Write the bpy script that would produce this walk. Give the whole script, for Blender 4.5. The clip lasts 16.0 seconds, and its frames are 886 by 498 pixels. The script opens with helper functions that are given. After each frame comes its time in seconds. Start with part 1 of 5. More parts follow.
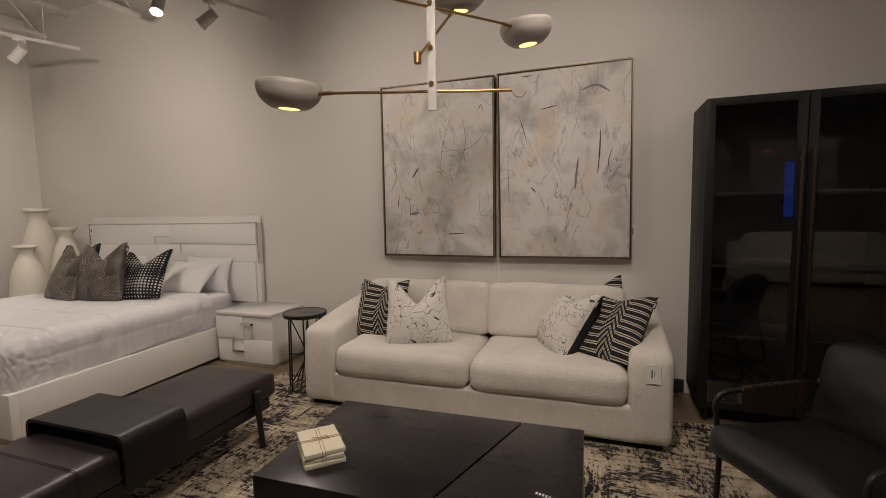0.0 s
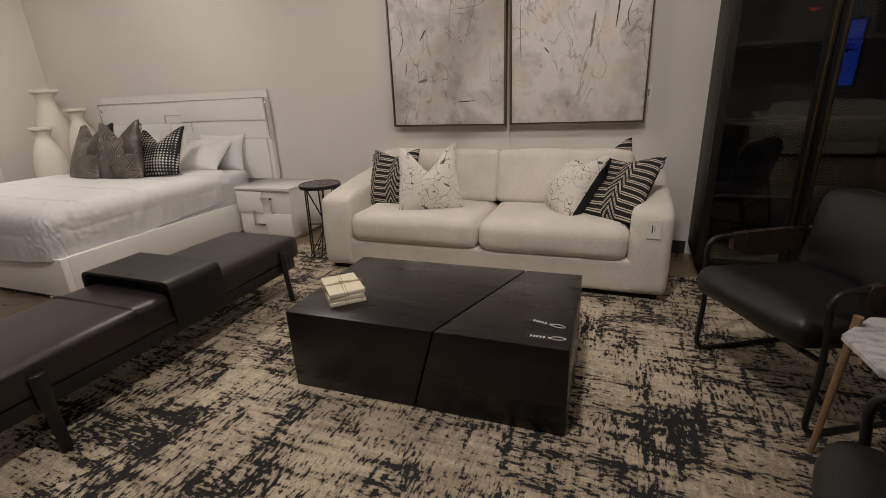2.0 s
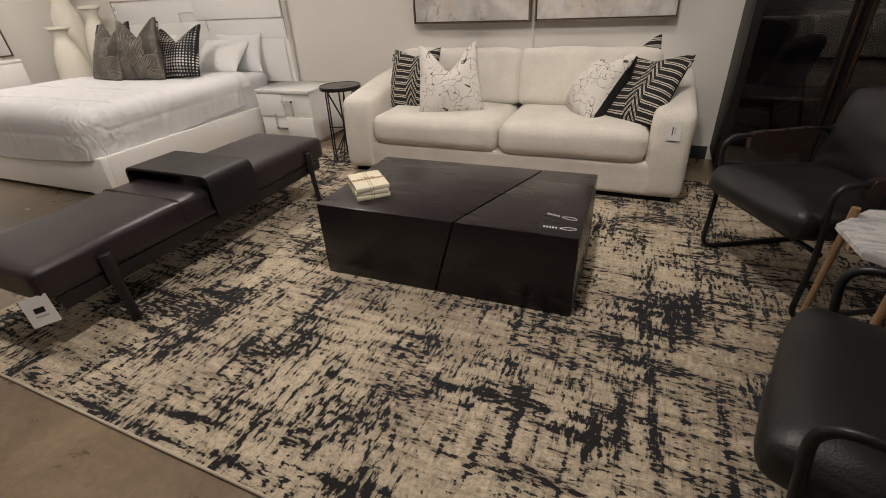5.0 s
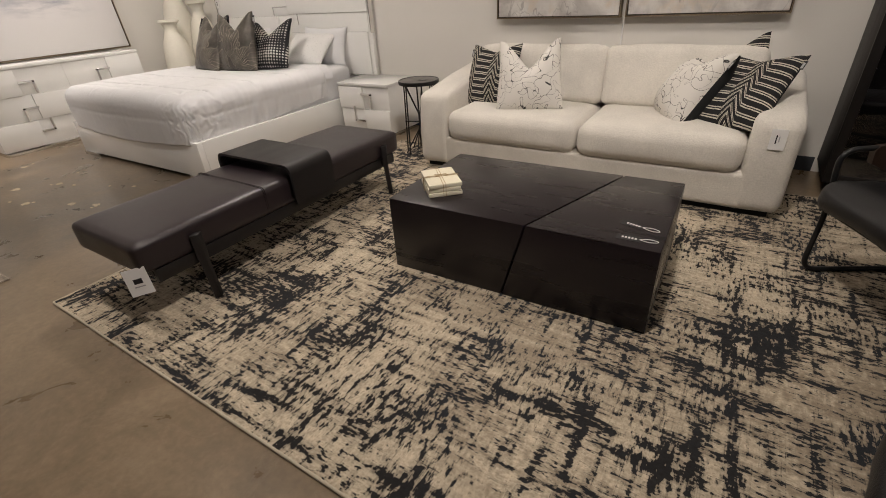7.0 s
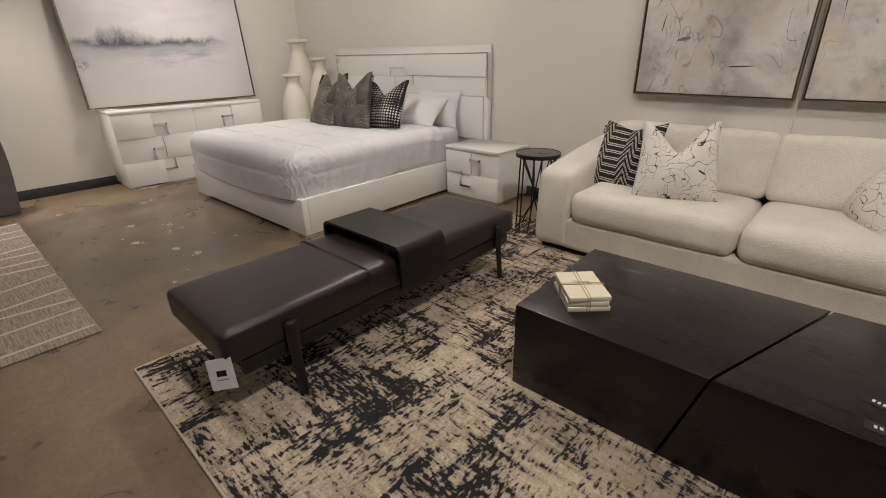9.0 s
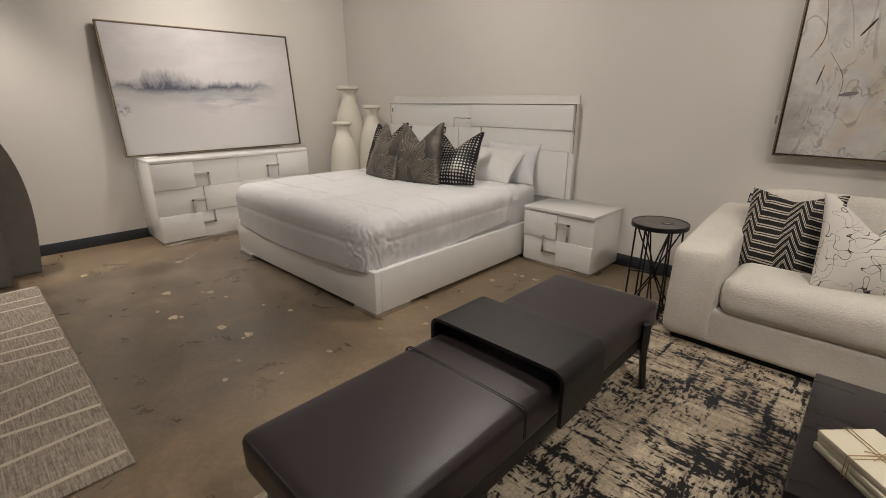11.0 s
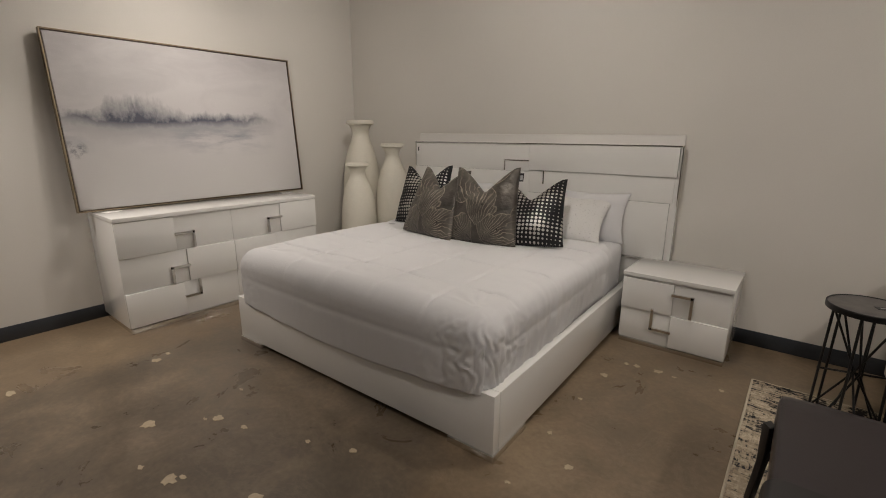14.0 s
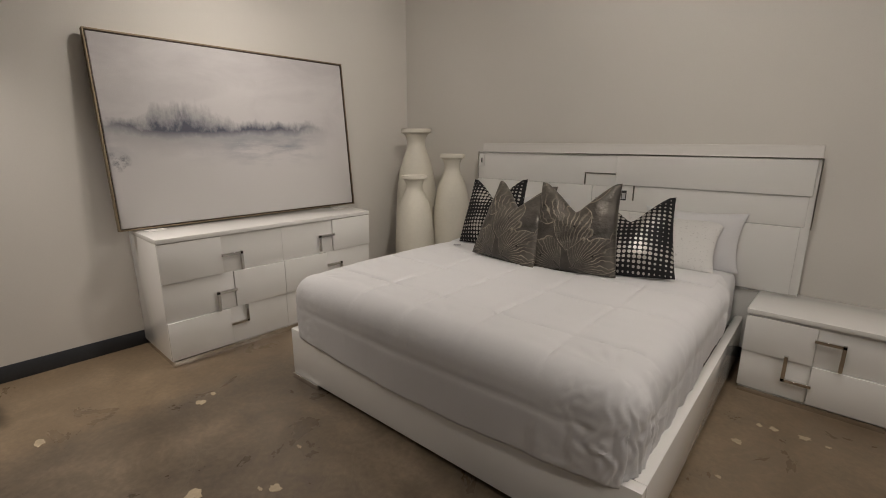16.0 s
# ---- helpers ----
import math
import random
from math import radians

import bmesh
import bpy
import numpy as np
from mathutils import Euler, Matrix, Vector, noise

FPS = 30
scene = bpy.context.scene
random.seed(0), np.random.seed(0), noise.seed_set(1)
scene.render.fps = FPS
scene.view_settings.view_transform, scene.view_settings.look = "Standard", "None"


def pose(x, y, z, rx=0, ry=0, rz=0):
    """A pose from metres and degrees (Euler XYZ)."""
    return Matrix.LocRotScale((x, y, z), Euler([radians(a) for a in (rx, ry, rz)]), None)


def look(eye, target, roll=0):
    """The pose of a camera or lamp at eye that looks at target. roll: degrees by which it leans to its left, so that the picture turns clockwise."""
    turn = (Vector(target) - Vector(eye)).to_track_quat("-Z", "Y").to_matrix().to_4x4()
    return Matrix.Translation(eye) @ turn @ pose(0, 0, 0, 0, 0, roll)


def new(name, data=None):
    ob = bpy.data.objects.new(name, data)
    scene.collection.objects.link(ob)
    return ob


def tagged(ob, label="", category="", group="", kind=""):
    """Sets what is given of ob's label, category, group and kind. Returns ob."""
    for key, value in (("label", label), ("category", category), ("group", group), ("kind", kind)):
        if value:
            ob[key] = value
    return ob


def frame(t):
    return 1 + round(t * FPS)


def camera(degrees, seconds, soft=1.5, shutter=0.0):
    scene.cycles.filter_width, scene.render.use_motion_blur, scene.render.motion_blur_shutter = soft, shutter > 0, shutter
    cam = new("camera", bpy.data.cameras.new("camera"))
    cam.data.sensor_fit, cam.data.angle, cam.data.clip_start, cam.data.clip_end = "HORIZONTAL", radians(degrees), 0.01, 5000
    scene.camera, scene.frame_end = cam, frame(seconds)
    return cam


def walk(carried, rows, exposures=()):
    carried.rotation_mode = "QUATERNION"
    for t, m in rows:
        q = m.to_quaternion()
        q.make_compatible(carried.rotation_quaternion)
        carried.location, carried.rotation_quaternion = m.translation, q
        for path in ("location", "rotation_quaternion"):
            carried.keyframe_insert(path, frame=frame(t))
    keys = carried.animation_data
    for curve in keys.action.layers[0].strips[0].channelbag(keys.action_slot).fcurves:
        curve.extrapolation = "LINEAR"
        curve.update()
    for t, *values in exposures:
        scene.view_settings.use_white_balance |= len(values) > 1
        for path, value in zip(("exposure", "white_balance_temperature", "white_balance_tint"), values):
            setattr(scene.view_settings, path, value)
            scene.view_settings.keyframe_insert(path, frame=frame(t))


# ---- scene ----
cam = camera(88.4, 16.0, soft=0.95)
PATH = [
    (0, (0.268, 0.438, 1.416), (-0.408, 2.311, 1.233), -1.2),
    (0.5, (0.302, 0.368, 1.366), (-0.409, 2.212, 1.059), -1.9),
    (1, (0.309, 0.342, 1.334), (-0.416, 2.153, 0.896), -2.5),
    (1.5, (0.319, 0.338, 1.31), (-0.409, 2.116, 0.754), -2.7),
    (2, (0.331, 0.339, 1.288), (-0.381, 2.088, 0.63), -2.7),
    (2.5, (0.343, 0.327, 1.271), (-0.348, 2.049, 0.524), -2.6),
    (3, (0.357, 0.307, 1.264), (-0.321, 1.998, 0.439), -2.4),
    (3.5, (0.363, 0.269, 1.258), (-0.318, 1.926, 0.367), -2.4),
    (4, (0.37, 0.228, 1.258), (-0.328, 1.85, 0.319), -2.7),
    (6.5, (0.38, 0.184, 1.272), (-0.502, 1.658, 0.248), -3.8),
    (7, (0.34, 0.215, 1.272), (-0.638, 1.644, 0.271), -3.7),
    (7.5, (0.268, 0.29, 1.278), (-0.797, 1.69, 0.327), -2.9),
    (8, (0.17, 0.371, 1.292), (-0.977, 1.742, 0.396), -2.2),
    (8.5, (0.041, 0.411, 1.305), (-1.175, 1.756, 0.459), -1.6),
    (9, (-0.134, 0.434, 1.326), (-1.406, 1.755, 0.528), -1.3),
    (9.5, (-0.342, 0.435, 1.346), (-1.655, 1.746, 0.601), -1.2),
    (10, (-0.551, 0.472, 1.345), (-1.896, 1.778, 0.649), -0.9),
    (12.5, (-1.696, 0.517, 1.385), (-2.988, 1.939, 0.829), -0.1),
    (13, (-1.924, 0.574, 1.387), (-3.194, 2.025, 0.854), 0.1),
    (13.5, (-2.115, 0.612, 1.398), (-3.356, 2.094, 0.883), 0.2),
    (14, (-2.289, 0.62, 1.384), (-3.5, 2.132, 0.889), 0.2),
    (14.5, (-2.453, 0.607, 1.406), (-3.643, 2.141, 0.926), -0.1),
    (15, (-2.588, 0.616, 1.404), (-3.763, 2.166, 0.936), -0.1),
    (15.5, (-2.711, 0.68, 1.393), (-3.919, 2.205, 0.93), 0.0),
    (16, (-2.825, 0.752, 1.396), (-4.129, 2.196, 0.932), 0.1),
]
EXPOSURES = [
    (0, 0.1, 6800, 15), (1.0, 0.15, 6650, 12), (2.0, 0.3, 6450, 11), (2.5, 0.38, 6420, 11), (3.5, 0.65, 6420, 11), (4.2, 0.70, 6420, 11),
    (7.0, 0.70, 6430, 11), (9.0, 0.50, 6350, 10), (10.2, 0.46, 6380, 10), (12.5, 0.14, 6430, 10), (13.5, 0.06, 6430, 10), (14.5, -0.06, 6430, 10), (16.0, -0.08, 6430, 10),
]
walk(cam, [(t, look(eye, target, roll)) for t, eye, target, roll in PATH], EXPOSURES)

# ---- world, lamps ----
world = bpy.data.worlds.new("world")
scene.world = world
world.use_nodes = True
world.node_tree.nodes["Background"].inputs[0].default_value = (0.02, 0.03, 0.06, 1)
world.node_tree.nodes["Background"].inputs[1].default_value = 0.3

WARM = (1.0, 0.895, 0.80)
X0, X1, Y0, Y1, ZC = -6.375, 7.0, -8.0, 4.13, 3.75
TRACK_Z = 3.08


def spot(eye, target, watts, degrees=70, blend=0.9, size=0.05, colour=WARM):
    data = bpy.data.lights.new("spot_light", "SPOT")
    data.energy, data.spot_size, data.spot_blend = watts, radians(degrees), blend
    data.shadow_soft_size, data.color = size, colour
    ob = new("spot_light", data)
    ob.matrix_world = look(eye, target)
    return ob


# ---- materials ----
def mat(name):
    m = bpy.data.materials.new(name)
    m.use_nodes = True
    nt = m.node_tree
    return m, nt, nt.nodes["Principled BSDF"]


class Nodes:
    """Short hand for node trees."""

    def __init__(self, nt):
        self.nt = nt

    def add(self, kind, **kw):
        n = self.nt.nodes.new(kind)
        for k, v in kw.items():
            n.inputs[k].default_value = v
        return n

    def link(self, a, b):
        self.nt.links.new(a, b)

    def coord(self, kind="Object", scale=(1, 1, 1), rot=0.0):
        tc = self.nt.nodes.new("ShaderNodeTexCoord")
        mp = self.nt.nodes.new("ShaderNodeMapping")
        mp.inputs["Scale"].default_value = scale
        mp.inputs["Rotation"].default_value = (0, 0, rot)
        self.link(tc.outputs[kind], mp.inputs[0])
        return mp.outputs[0]

    def noise(self, vec, scale, detail=4.0, rough=0.55, dist=0.0):
        n = self.nt.nodes.new("ShaderNodeTexNoise")
        n.inputs["Scale"].default_value = scale
        n.inputs["Detail"].default_value = detail
        n.inputs["Roughness"].default_value = rough
        n.inputs["Distortion"].default_value = dist
        self.link(vec, n.inputs["Vector"])
        return n.outputs["Fac"]

    def math(self, op, a, b=None, c=None, clamp=False):
        n = self.nt.nodes.new("ShaderNodeMath")
        n.operation, n.use_clamp = op, clamp
        for i, v in enumerate((a, b, c)):
            if v is None:
                continue
            if isinstance(v, (int, float)):
                n.inputs[i].default_value = v
            else:
                self.link(v, n.inputs[i])
        return n.outputs[0]

    def ramp(self, fac, stops, mode="LINEAR"):
        n = self.nt.nodes.new("ShaderNodeValToRGB")
        n.color_ramp.interpolation = mode
        els = n.color_ramp.elements
        while len(els) < len(stops):
            els.new(0.5)
        for e, (p, c) in zip(els, stops):
            e.position = p
            e.color = (*c, 1) if len(c) == 3 else c
        self.link(fac, n.inputs[0])
        return n.outputs[0]

    def mix(self, fac, a, b, mode="MIX"):
        n = self.nt.nodes.new("ShaderNodeMix")
        n.data_type, n.blend_type = "RGBA", mode
        if isinstance(fac, (int, float)):
            n.inputs[0].default_value = fac
        else:
            self.link(fac, n.inputs[0])
        for i, v in ((6, a), (7, b)):
            if isinstance(v, tuple):
                n.inputs[i].default_value = (*v, 1)
            else:
                self.link(v, n.inputs[i])
        return n.outputs[2]

    def bump(self, height, bsdf, strength=0.3, distance=0.01):
        n = self.nt.nodes.new("ShaderNodeBump")
        n.inputs["Strength"].default_value = strength
        n.inputs["Distance"].default_value = distance
        self.link(height, n.inputs["Height"])
        self.link(n.outputs[0], bsdf.inputs["Normal"])

    def split(self, vec):
        n = self.nt.nodes.new("ShaderNodeSeparateXYZ")
        self.link(vec, n.inputs[0])
        return n.outputs


def plain(name, colour, rough=0.5, metal=0.0, grain=40.0, vary=0.12, bump=0.1, coat=0.0, sheen=0.0, spec=0.5, stretch=(1, 1, 1), big=2.5):
    """A surface of one colour with grain and larger, soft variation."""
    m, nt, b = mat(name)
    n = Nodes(nt)
    v = n.coord("Object", stretch)
    f, g = n.noise(v, grain), n.noise(v, big, 3)
    k = n.math("ADD", n.math("MULTIPLY", f, 0.5), n.math("MULTIPLY", g, 0.5))
    lo = tuple(c * (1 - vary) for c in colour)
    hi = tuple(min(1, c * (1 + vary)) for c in colour)
    n.link(n.ramp(k, [(0.3, lo), (0.7, hi)]), b.inputs["Base Color"])
    n.link(n.math("MULTIPLY_ADD", g, rough * 0.3, rough * 0.85), b.inputs["Roughness"])
    b.inputs["Metallic"].default_value = metal
    b.inputs["Specular IOR Level"].default_value = spec
    b.inputs["Coat Weight"].default_value = coat
    b.inputs["Coat Roughness"].default_value = 0.06
    b.inputs["Sheen Weight"].default_value = sheen
    if bump:
        n.bump(f, b, bump, 0.004)
    return m


WALL = plain("wall_paint", (0.70, 0.675, 0.63), 0.75, grain=140, vary=0.02, bump=0.12)
CEIL = plain("ceiling_paint", (0.62, 0.60, 0.56), 0.8, grain=60, vary=0.06, bump=0.1)
VINYL = plain("vinyl_base", (0.035, 0.04, 0.048), 0.4, grain=60, vary=0.15, bump=0.05)
LACQUER = plain("white_lacquer", (0.82, 0.815, 0.79), 0.18, grain=8, vary=0.012, bump=0.0, coat=0.6)
CHROME = plain("chrome", (0.75, 0.74, 0.72), 0.12, metal=1.0, grain=90, vary=0.04, bump=0.02)
BRASS = plain("brass", (0.42, 0.27, 0.12), 0.33, metal=1.0, grain=90, vary=0.1, bump=0.03)
BOUCLE = plain("boucle_fabric", (0.655, 0.618, 0.555), 0.95, grain=115, vary=0.15, bump=1.0, sheen=0.25, big=5)
LINEN = plain("white_linen", (0.70, 0.70, 0.71), 0.8, grain=320, vary=0.025, bump=0.12, sheen=0.15, big=3)
LEATHER = plain("black_leather", (0.008, 0.0078, 0.0085), 0.42, grain=180, vary=0.25, bump=0.28, big=6)
BENCH_LEATHER = plain("dark_brown_leather", (0.021, 0.0145, 0.0165), 0.36, spec=0.48, grain=220, vary=0.2, bump=0.2, big=5)
STRAP = plain("brown_leather", (0.030, 0.0155, 0.0085), 0.5, grain=120, vary=0.3, bump=0.25, big=9)
ESPRESSO = plain("espresso_wood", (0.0105, 0.0070, 0.0086), 0.28, spec=0.42, grain=26, vary=0.3, bump=0.08, stretch=(1, 9, 9), big=2)
BLACKWOOD = plain("black_wood", (0.0085, 0.0068, 0.0070), 0.45, grain=24, vary=0.3, bump=0.1, stretch=(9, 1, 9), big=2)
DOORWOOD = plain("dark_door_wood", (0.010, 0.0085, 0.0078), 0.5, spec=0.3, grain=30, vary=0.35, bump=0.12, stretch=(9, 9, 1), big=2)
AGEDBRASS = plain("aged_brass", (0.11, 0.075, 0.038), 0.4, metal=1.0, grain=90, vary=0.2, bump=0.04)
CABWOOD = plain("cabinet_wood", (0.012, 0.0095, 0.0083), 0.55, spec=0.3, grain=30, vary=0.35, bump=0.15, stretch=(9, 9, 1), big=2)
STEEL = plain("black_steel", (0.014, 0.014, 0.015), 0.42, metal=0.3, grain=120, vary=0.2, bump=0.06)
OAK = plain("oak", (0.27, 0.165, 0.085), 0.5, grain=22, vary=0.3, bump=0.1, stretch=(8, 8, 1), big=3)
SATIN = plain("satin_white_paint", (0.72, 0.70, 0.67), 0.6, grain=60, vary=0.02, bump=0.03)
CERAMIC = plain("cream_ceramic", (0.70, 0.67, 0.58), 0.6, grain=45, vary=0.04, bump=0.12, big=4)
STONEGREY = plain("grey_resin", (0.19, 0.175, 0.16), 0.7, grain=50, vary=0.18, bump=0.2, big=3)
PAPER = plain("cream_paper", (0.72, 0.67, 0.52), 0.85, grain=160, vary=0.06, bump=0.1, stretch=(1, 1, 8))
CARD = plain("white_card", (0.78, 0.77, 0.75), 0.6, grain=60, vary=0.02, bump=0.0)
INK = plain("black_card", (0.012, 0.012, 0.013), 0.5, grain=60, vary=0.1, bump=0.0)
INKGREY = plain("grey_print", (0.35, 0.35, 0.36), 0.6, grain=60, vary=0.1, bump=0.0)
TWINE = plain("twine", (0.42, 0.30, 0.16), 0.9, grain=200, vary=0.2, bump=0.3)
WHITEMETAL = plain("white_metal", (0.66, 0.64, 0.60), 0.45, grain=80, vary=0.04, bump=0.03)
LAMPGREY = plain("warm_grey_metal", (0.36, 0.335, 0.30), 0.5, grain=120, vary=0.05, bump=0.04)
GOLDFRAME = plain("champagne_metal", (0.30, 0.24, 0.165), 0.48, metal=0.9, grain=60, vary=0.12, bump=0.05)
FRAMEDARK = plain("dark_bronze", (0.07, 0.05, 0.035), 0.4, metal=0.6, grain=60, vary=0.2, bump=0.05)
TABLETOP = plain("weathered_grey_top", (0.10, 0.092, 0.085), 0.5, grain=22, vary=0.45, bump=0.12, big=4)
BLACKFAB = plain("black_fabric", (0.010, 0.010, 0.011), 0.95, grain=220, vary=0.2, bump=0.3)
FILL = plain("patch_compound", (0.429, 0.351, 0.240), 0.5, grain=60, vary=0.2, bump=0.1, big=7)


def concrete():
    m, nt, b = mat("polished_concrete")
    n = Nodes(nt)
    v = n.coord("Object")
    big, mid, fine = n.noise(v, 0.75, 5, 0.6, 0.4), n.noise(v, 3.2, 6, 0.65, 0.6), n.noise(v, 38, 4)
    k = n.math("ADD", n.math("MULTIPLY", big, 0.47), n.math("ADD", n.math("MULTIPLY", mid, 0.38), n.math("MULTIPLY", fine, 0.15)))
    col = n.ramp(k, [(0.38, (0.052, 0.037, 0.024)), (0.46, (0.098, 0.072, 0.047)), (0.54, (0.172, 0.128, 0.084)), (0.64, (0.30, 0.228, 0.152))])
    veins = n.ramp(n.noise(v, 1.6, 8, 0.7, 1.6), [(0.485, (0, 0, 0)), (0.5, (1, 1, 1)), (0.515, (0, 0, 0))])
    col = n.mix(n.math("MULTIPLY", veins, 0.14), col, (0.34, 0.29, 0.22))
    # an old dark sealer stain before the bed, with a ragged edge
    x, y, z = n.split(v)
    rag = n.math("MULTIPLY", n.math("SUBTRACT", n.noise(v, 2.2, 5, 0.65), 0.5), 0.5)
    lo = n.ramp(n.math("ADD", n.math("ADD", x, 5.75), rag), [(0.22, (0, 0, 0)), (0.40, (1, 1, 1))])
    slant = n.math("MULTIPLY_ADD", y, 0.42, x)
    hi = n.ramp(n.math("SUBTRACT", n.math("MULTIPLY", n.math("ADD", slant, 2.45), -1.0), rag), [(0.08, (0, 0, 0)), (0.26, (1, 1, 1))])
    top = n.ramp(n.math("SUBTRACT", n.math("SUBTRACT", 2.6, y), rag), [(0.1, (0, 0, 0)), (0.3, (1, 1, 1))])
    stain = n.math("MULTIPLY", n.math("MULTIPLY", lo, hi), top)
    tan = n.mix(0.35, col, (0.27, 0.198, 0.122))
    dull = n.mix(0.38, col, (0.118, 0.099, 0.076))
    col = n.mix(stain, tan, dull)
    n.link(col, b.inputs["Base Color"])
    n.link(n.math("MULTIPLY_ADD", mid, 0.30, 0.16), b.inputs["Roughness"])
    n.bump(n.math("ADD", fine, n.math("MULTIPLY", mid, 0.5)), b, 0.06, 0.004)
    return m


def abstract_rug():
    m, nt, b = mat("abstract_rug")
    n = Nodes(nt)
    v = n.coord("Object")
    sy, sx = n.coord("Object", (20, 2.6, 1)), n.coord("Object", (2.6, 20, 1))
    wy, wx = n.coord("Object", (62, 24, 1)), n.coord("Object", (24, 62, 1))
    ty, tx = n.coord("Object", (130, 3.5, 1)), n.coord("Object", (3.5, 130, 1))
    blot = n.noise(v, 2.9, 3, 0.6, 0.4)
    area = n.noise(v, 0.95, 2, 0.5)
    st_y, st_x = n.noise(sy, 1.0, 3, 0.6), n.noise(sx, 1.0, 3, 0.6)
    fi_y, fi_x = n.noise(wy, 1.0, 2, 0.6), n.noise(wx, 1.0, 2, 0.6)
    pick = n.ramp(n.noise(v, 2.3, 1), [(0.45, (0, 0, 0)), (0.55, (1, 1, 1))])
    fi = n.mix(pick, fi_y, fi_x)
    pile = n.noise(v, 75, 3, 0.6)
    # charcoal dashes in clusters along crossed streaks, greyer towards their rims
    k = n.math("ADD", n.math("MULTIPLY", blot, 0.62), n.math("ADD", n.math("MULTIPLY", n.math("MAXIMUM", st_y, st_x), 0.82), n.math("ADD", n.math("MULTIPLY", fi, 0.80), n.math("MULTIPLY", pile, 0.25))))
    k = n.math("MULTIPLY", k, 0.4)
    dark = n.ramp(k, [(0.522, (0, 0, 0)), (0.537, (1, 1, 1))])
    thr = n.math("MAXIMUM", n.ramp(n.noise(ty, 1.0, 3, 0.6), [(0.58, (0, 0, 0)), (0.64, (1, 1, 1))]), n.ramp(n.noise(tx, 1.0, 3, 0.6), [(0.58, (0, 0, 0)), (0.64, (1, 1, 1))]))
    near = n.ramp(k, [(0.474, (0, 0, 0)), (0.518, (1, 1, 1))])
    dark = n.math("MAXIMUM", dark, n.math("MULTIPLY", n.math("MULTIPLY", thr, near), 0.9))
    dark = n.math("MAXIMUM", dark, n.ramp(k, [(0.496, (0, 0, 0)), (0.520, (0.45, 0.45, 0.45))]))
    # taupe washes
    w = n.math("ADD", n.math("MULTIPLY", area, 0.7), n.math("ADD", n.math("MULTIPLY", st_x, 0.5), n.math("MULTIPLY", fi_y, 0.45)))
    taupe = n.ramp(n.math("MULTIPLY", w, 0.6), [(0.46, (0, 0, 0)), (0.56, (1, 1, 1))])
    cream = n.ramp(n.math("ADD", n.math("MULTIPLY", fi, 0.6), n.math("MULTIPLY", pile, 0.4)), [(0.36, (0.36, 0.30, 0.225)), (0.58, (0.68, 0.585, 0.44))])
    col = n.mix(n.math("MULTIPLY", taupe, 0.62), cream, (0.22, 0.170, 0.122))
    ink = n.ramp(n.math("ADD", n.math("MULTIPLY", area, 0.8), n.math("MULTIPLY", pile, 0.2)), [(0.42, (0.010, 0.010, 0.012)), (0.62, (0.018, 0.022, 0.028))])
    col = n.mix(n.math("MULTIPLY", dark, 0.98), col, ink)
    n.link(col, b.inputs["Base Color"])
    b.inputs["Roughness"].default_value = 0.95
    b.inputs["Specular IOR Level"].default_value = 0.2
    n.bump(n.math("ADD", pile, n.noise(v, 260, 2)), b, 0.6, 0.004)
    return m


def striped_rug():
    m, nt, b = mat("heathered_rug")
    n = Nodes(nt)
    f = n.noise(n.coord("Object", (9, 150, 1)), 1.0, 3, 0.6)
    g = n.noise(n.coord("Object"), 60, 3)
    col = n.ramp(n.math("ADD", n.math("MULTIPLY", f, 0.7), n.math("MULTIPLY", g, 0.3)), [(0.36, (0.145, 0.119, 0.094)), (0.62, (0.36, 0.308, 0.25))])
    n.link(col, b.inputs["Base Color"])
    b.inputs["Roughness"].default_value = 0.95
    n.bump(n.math("ADD", f, g), b, 0.6, 0.004)
    return m


def chevron():
    """Black cloth with paired cream lines that climb in steep peaks at two columns."""
    m, nt, b = mat("chevron_cloth")
    n = Nodes(nt)
    v = n.coord("Object")
    x, y, z = n.split(v)
    wob = n.math("MULTIPLY", n.math("SUBTRACT", n.noise(v, 14, 2), 0.5), 0.008)
    off = n.math("PINGPONG", n.math("ADD", x, 0.61), 0.11)
    peak = n.math("MULTIPLY", n.math("MAXIMUM", n.math("SUBTRACT", 0.047, off), 0.0), 1.75)
    drift = n.math("MULTIPLY", x, 0.10)
    s = n.math("ADD", n.math("ADD", z, drift), n.math("SUBTRACT", wob, peak))
    f = n.math("FRACT", n.math("DIVIDE", n.math("ADD", s, 2.0), 0.047))
    lines = n.ramp(f, [(0.0, (1, 1, 1)), (0.13, (1, 1, 1)), (0.15, (0, 0, 0)), (0.26, (0, 0, 0)), (0.28, (1, 1, 1)), (0.40, (1, 1, 1)), (0.42, (0, 0, 0)), (0.985, (0, 0, 0))])
    frayed = n.math("MULTIPLY", lines, n.ramp(n.noise(v, 90, 3), [(0.25, (0.55, 0.55, 0.55)), (0.5, (1, 1, 1))]))
    n.link(n.mix(frayed, (0.009, 0.009, 0.010), (0.54, 0.50, 0.42)), b.inputs["Base Color"])
    b.inputs["Roughness"].default_value = 0.92
    n.bump(n.math("ADD", lines, n.noise(v, 240, 2)), b, 0.5, 0.003)
    return m


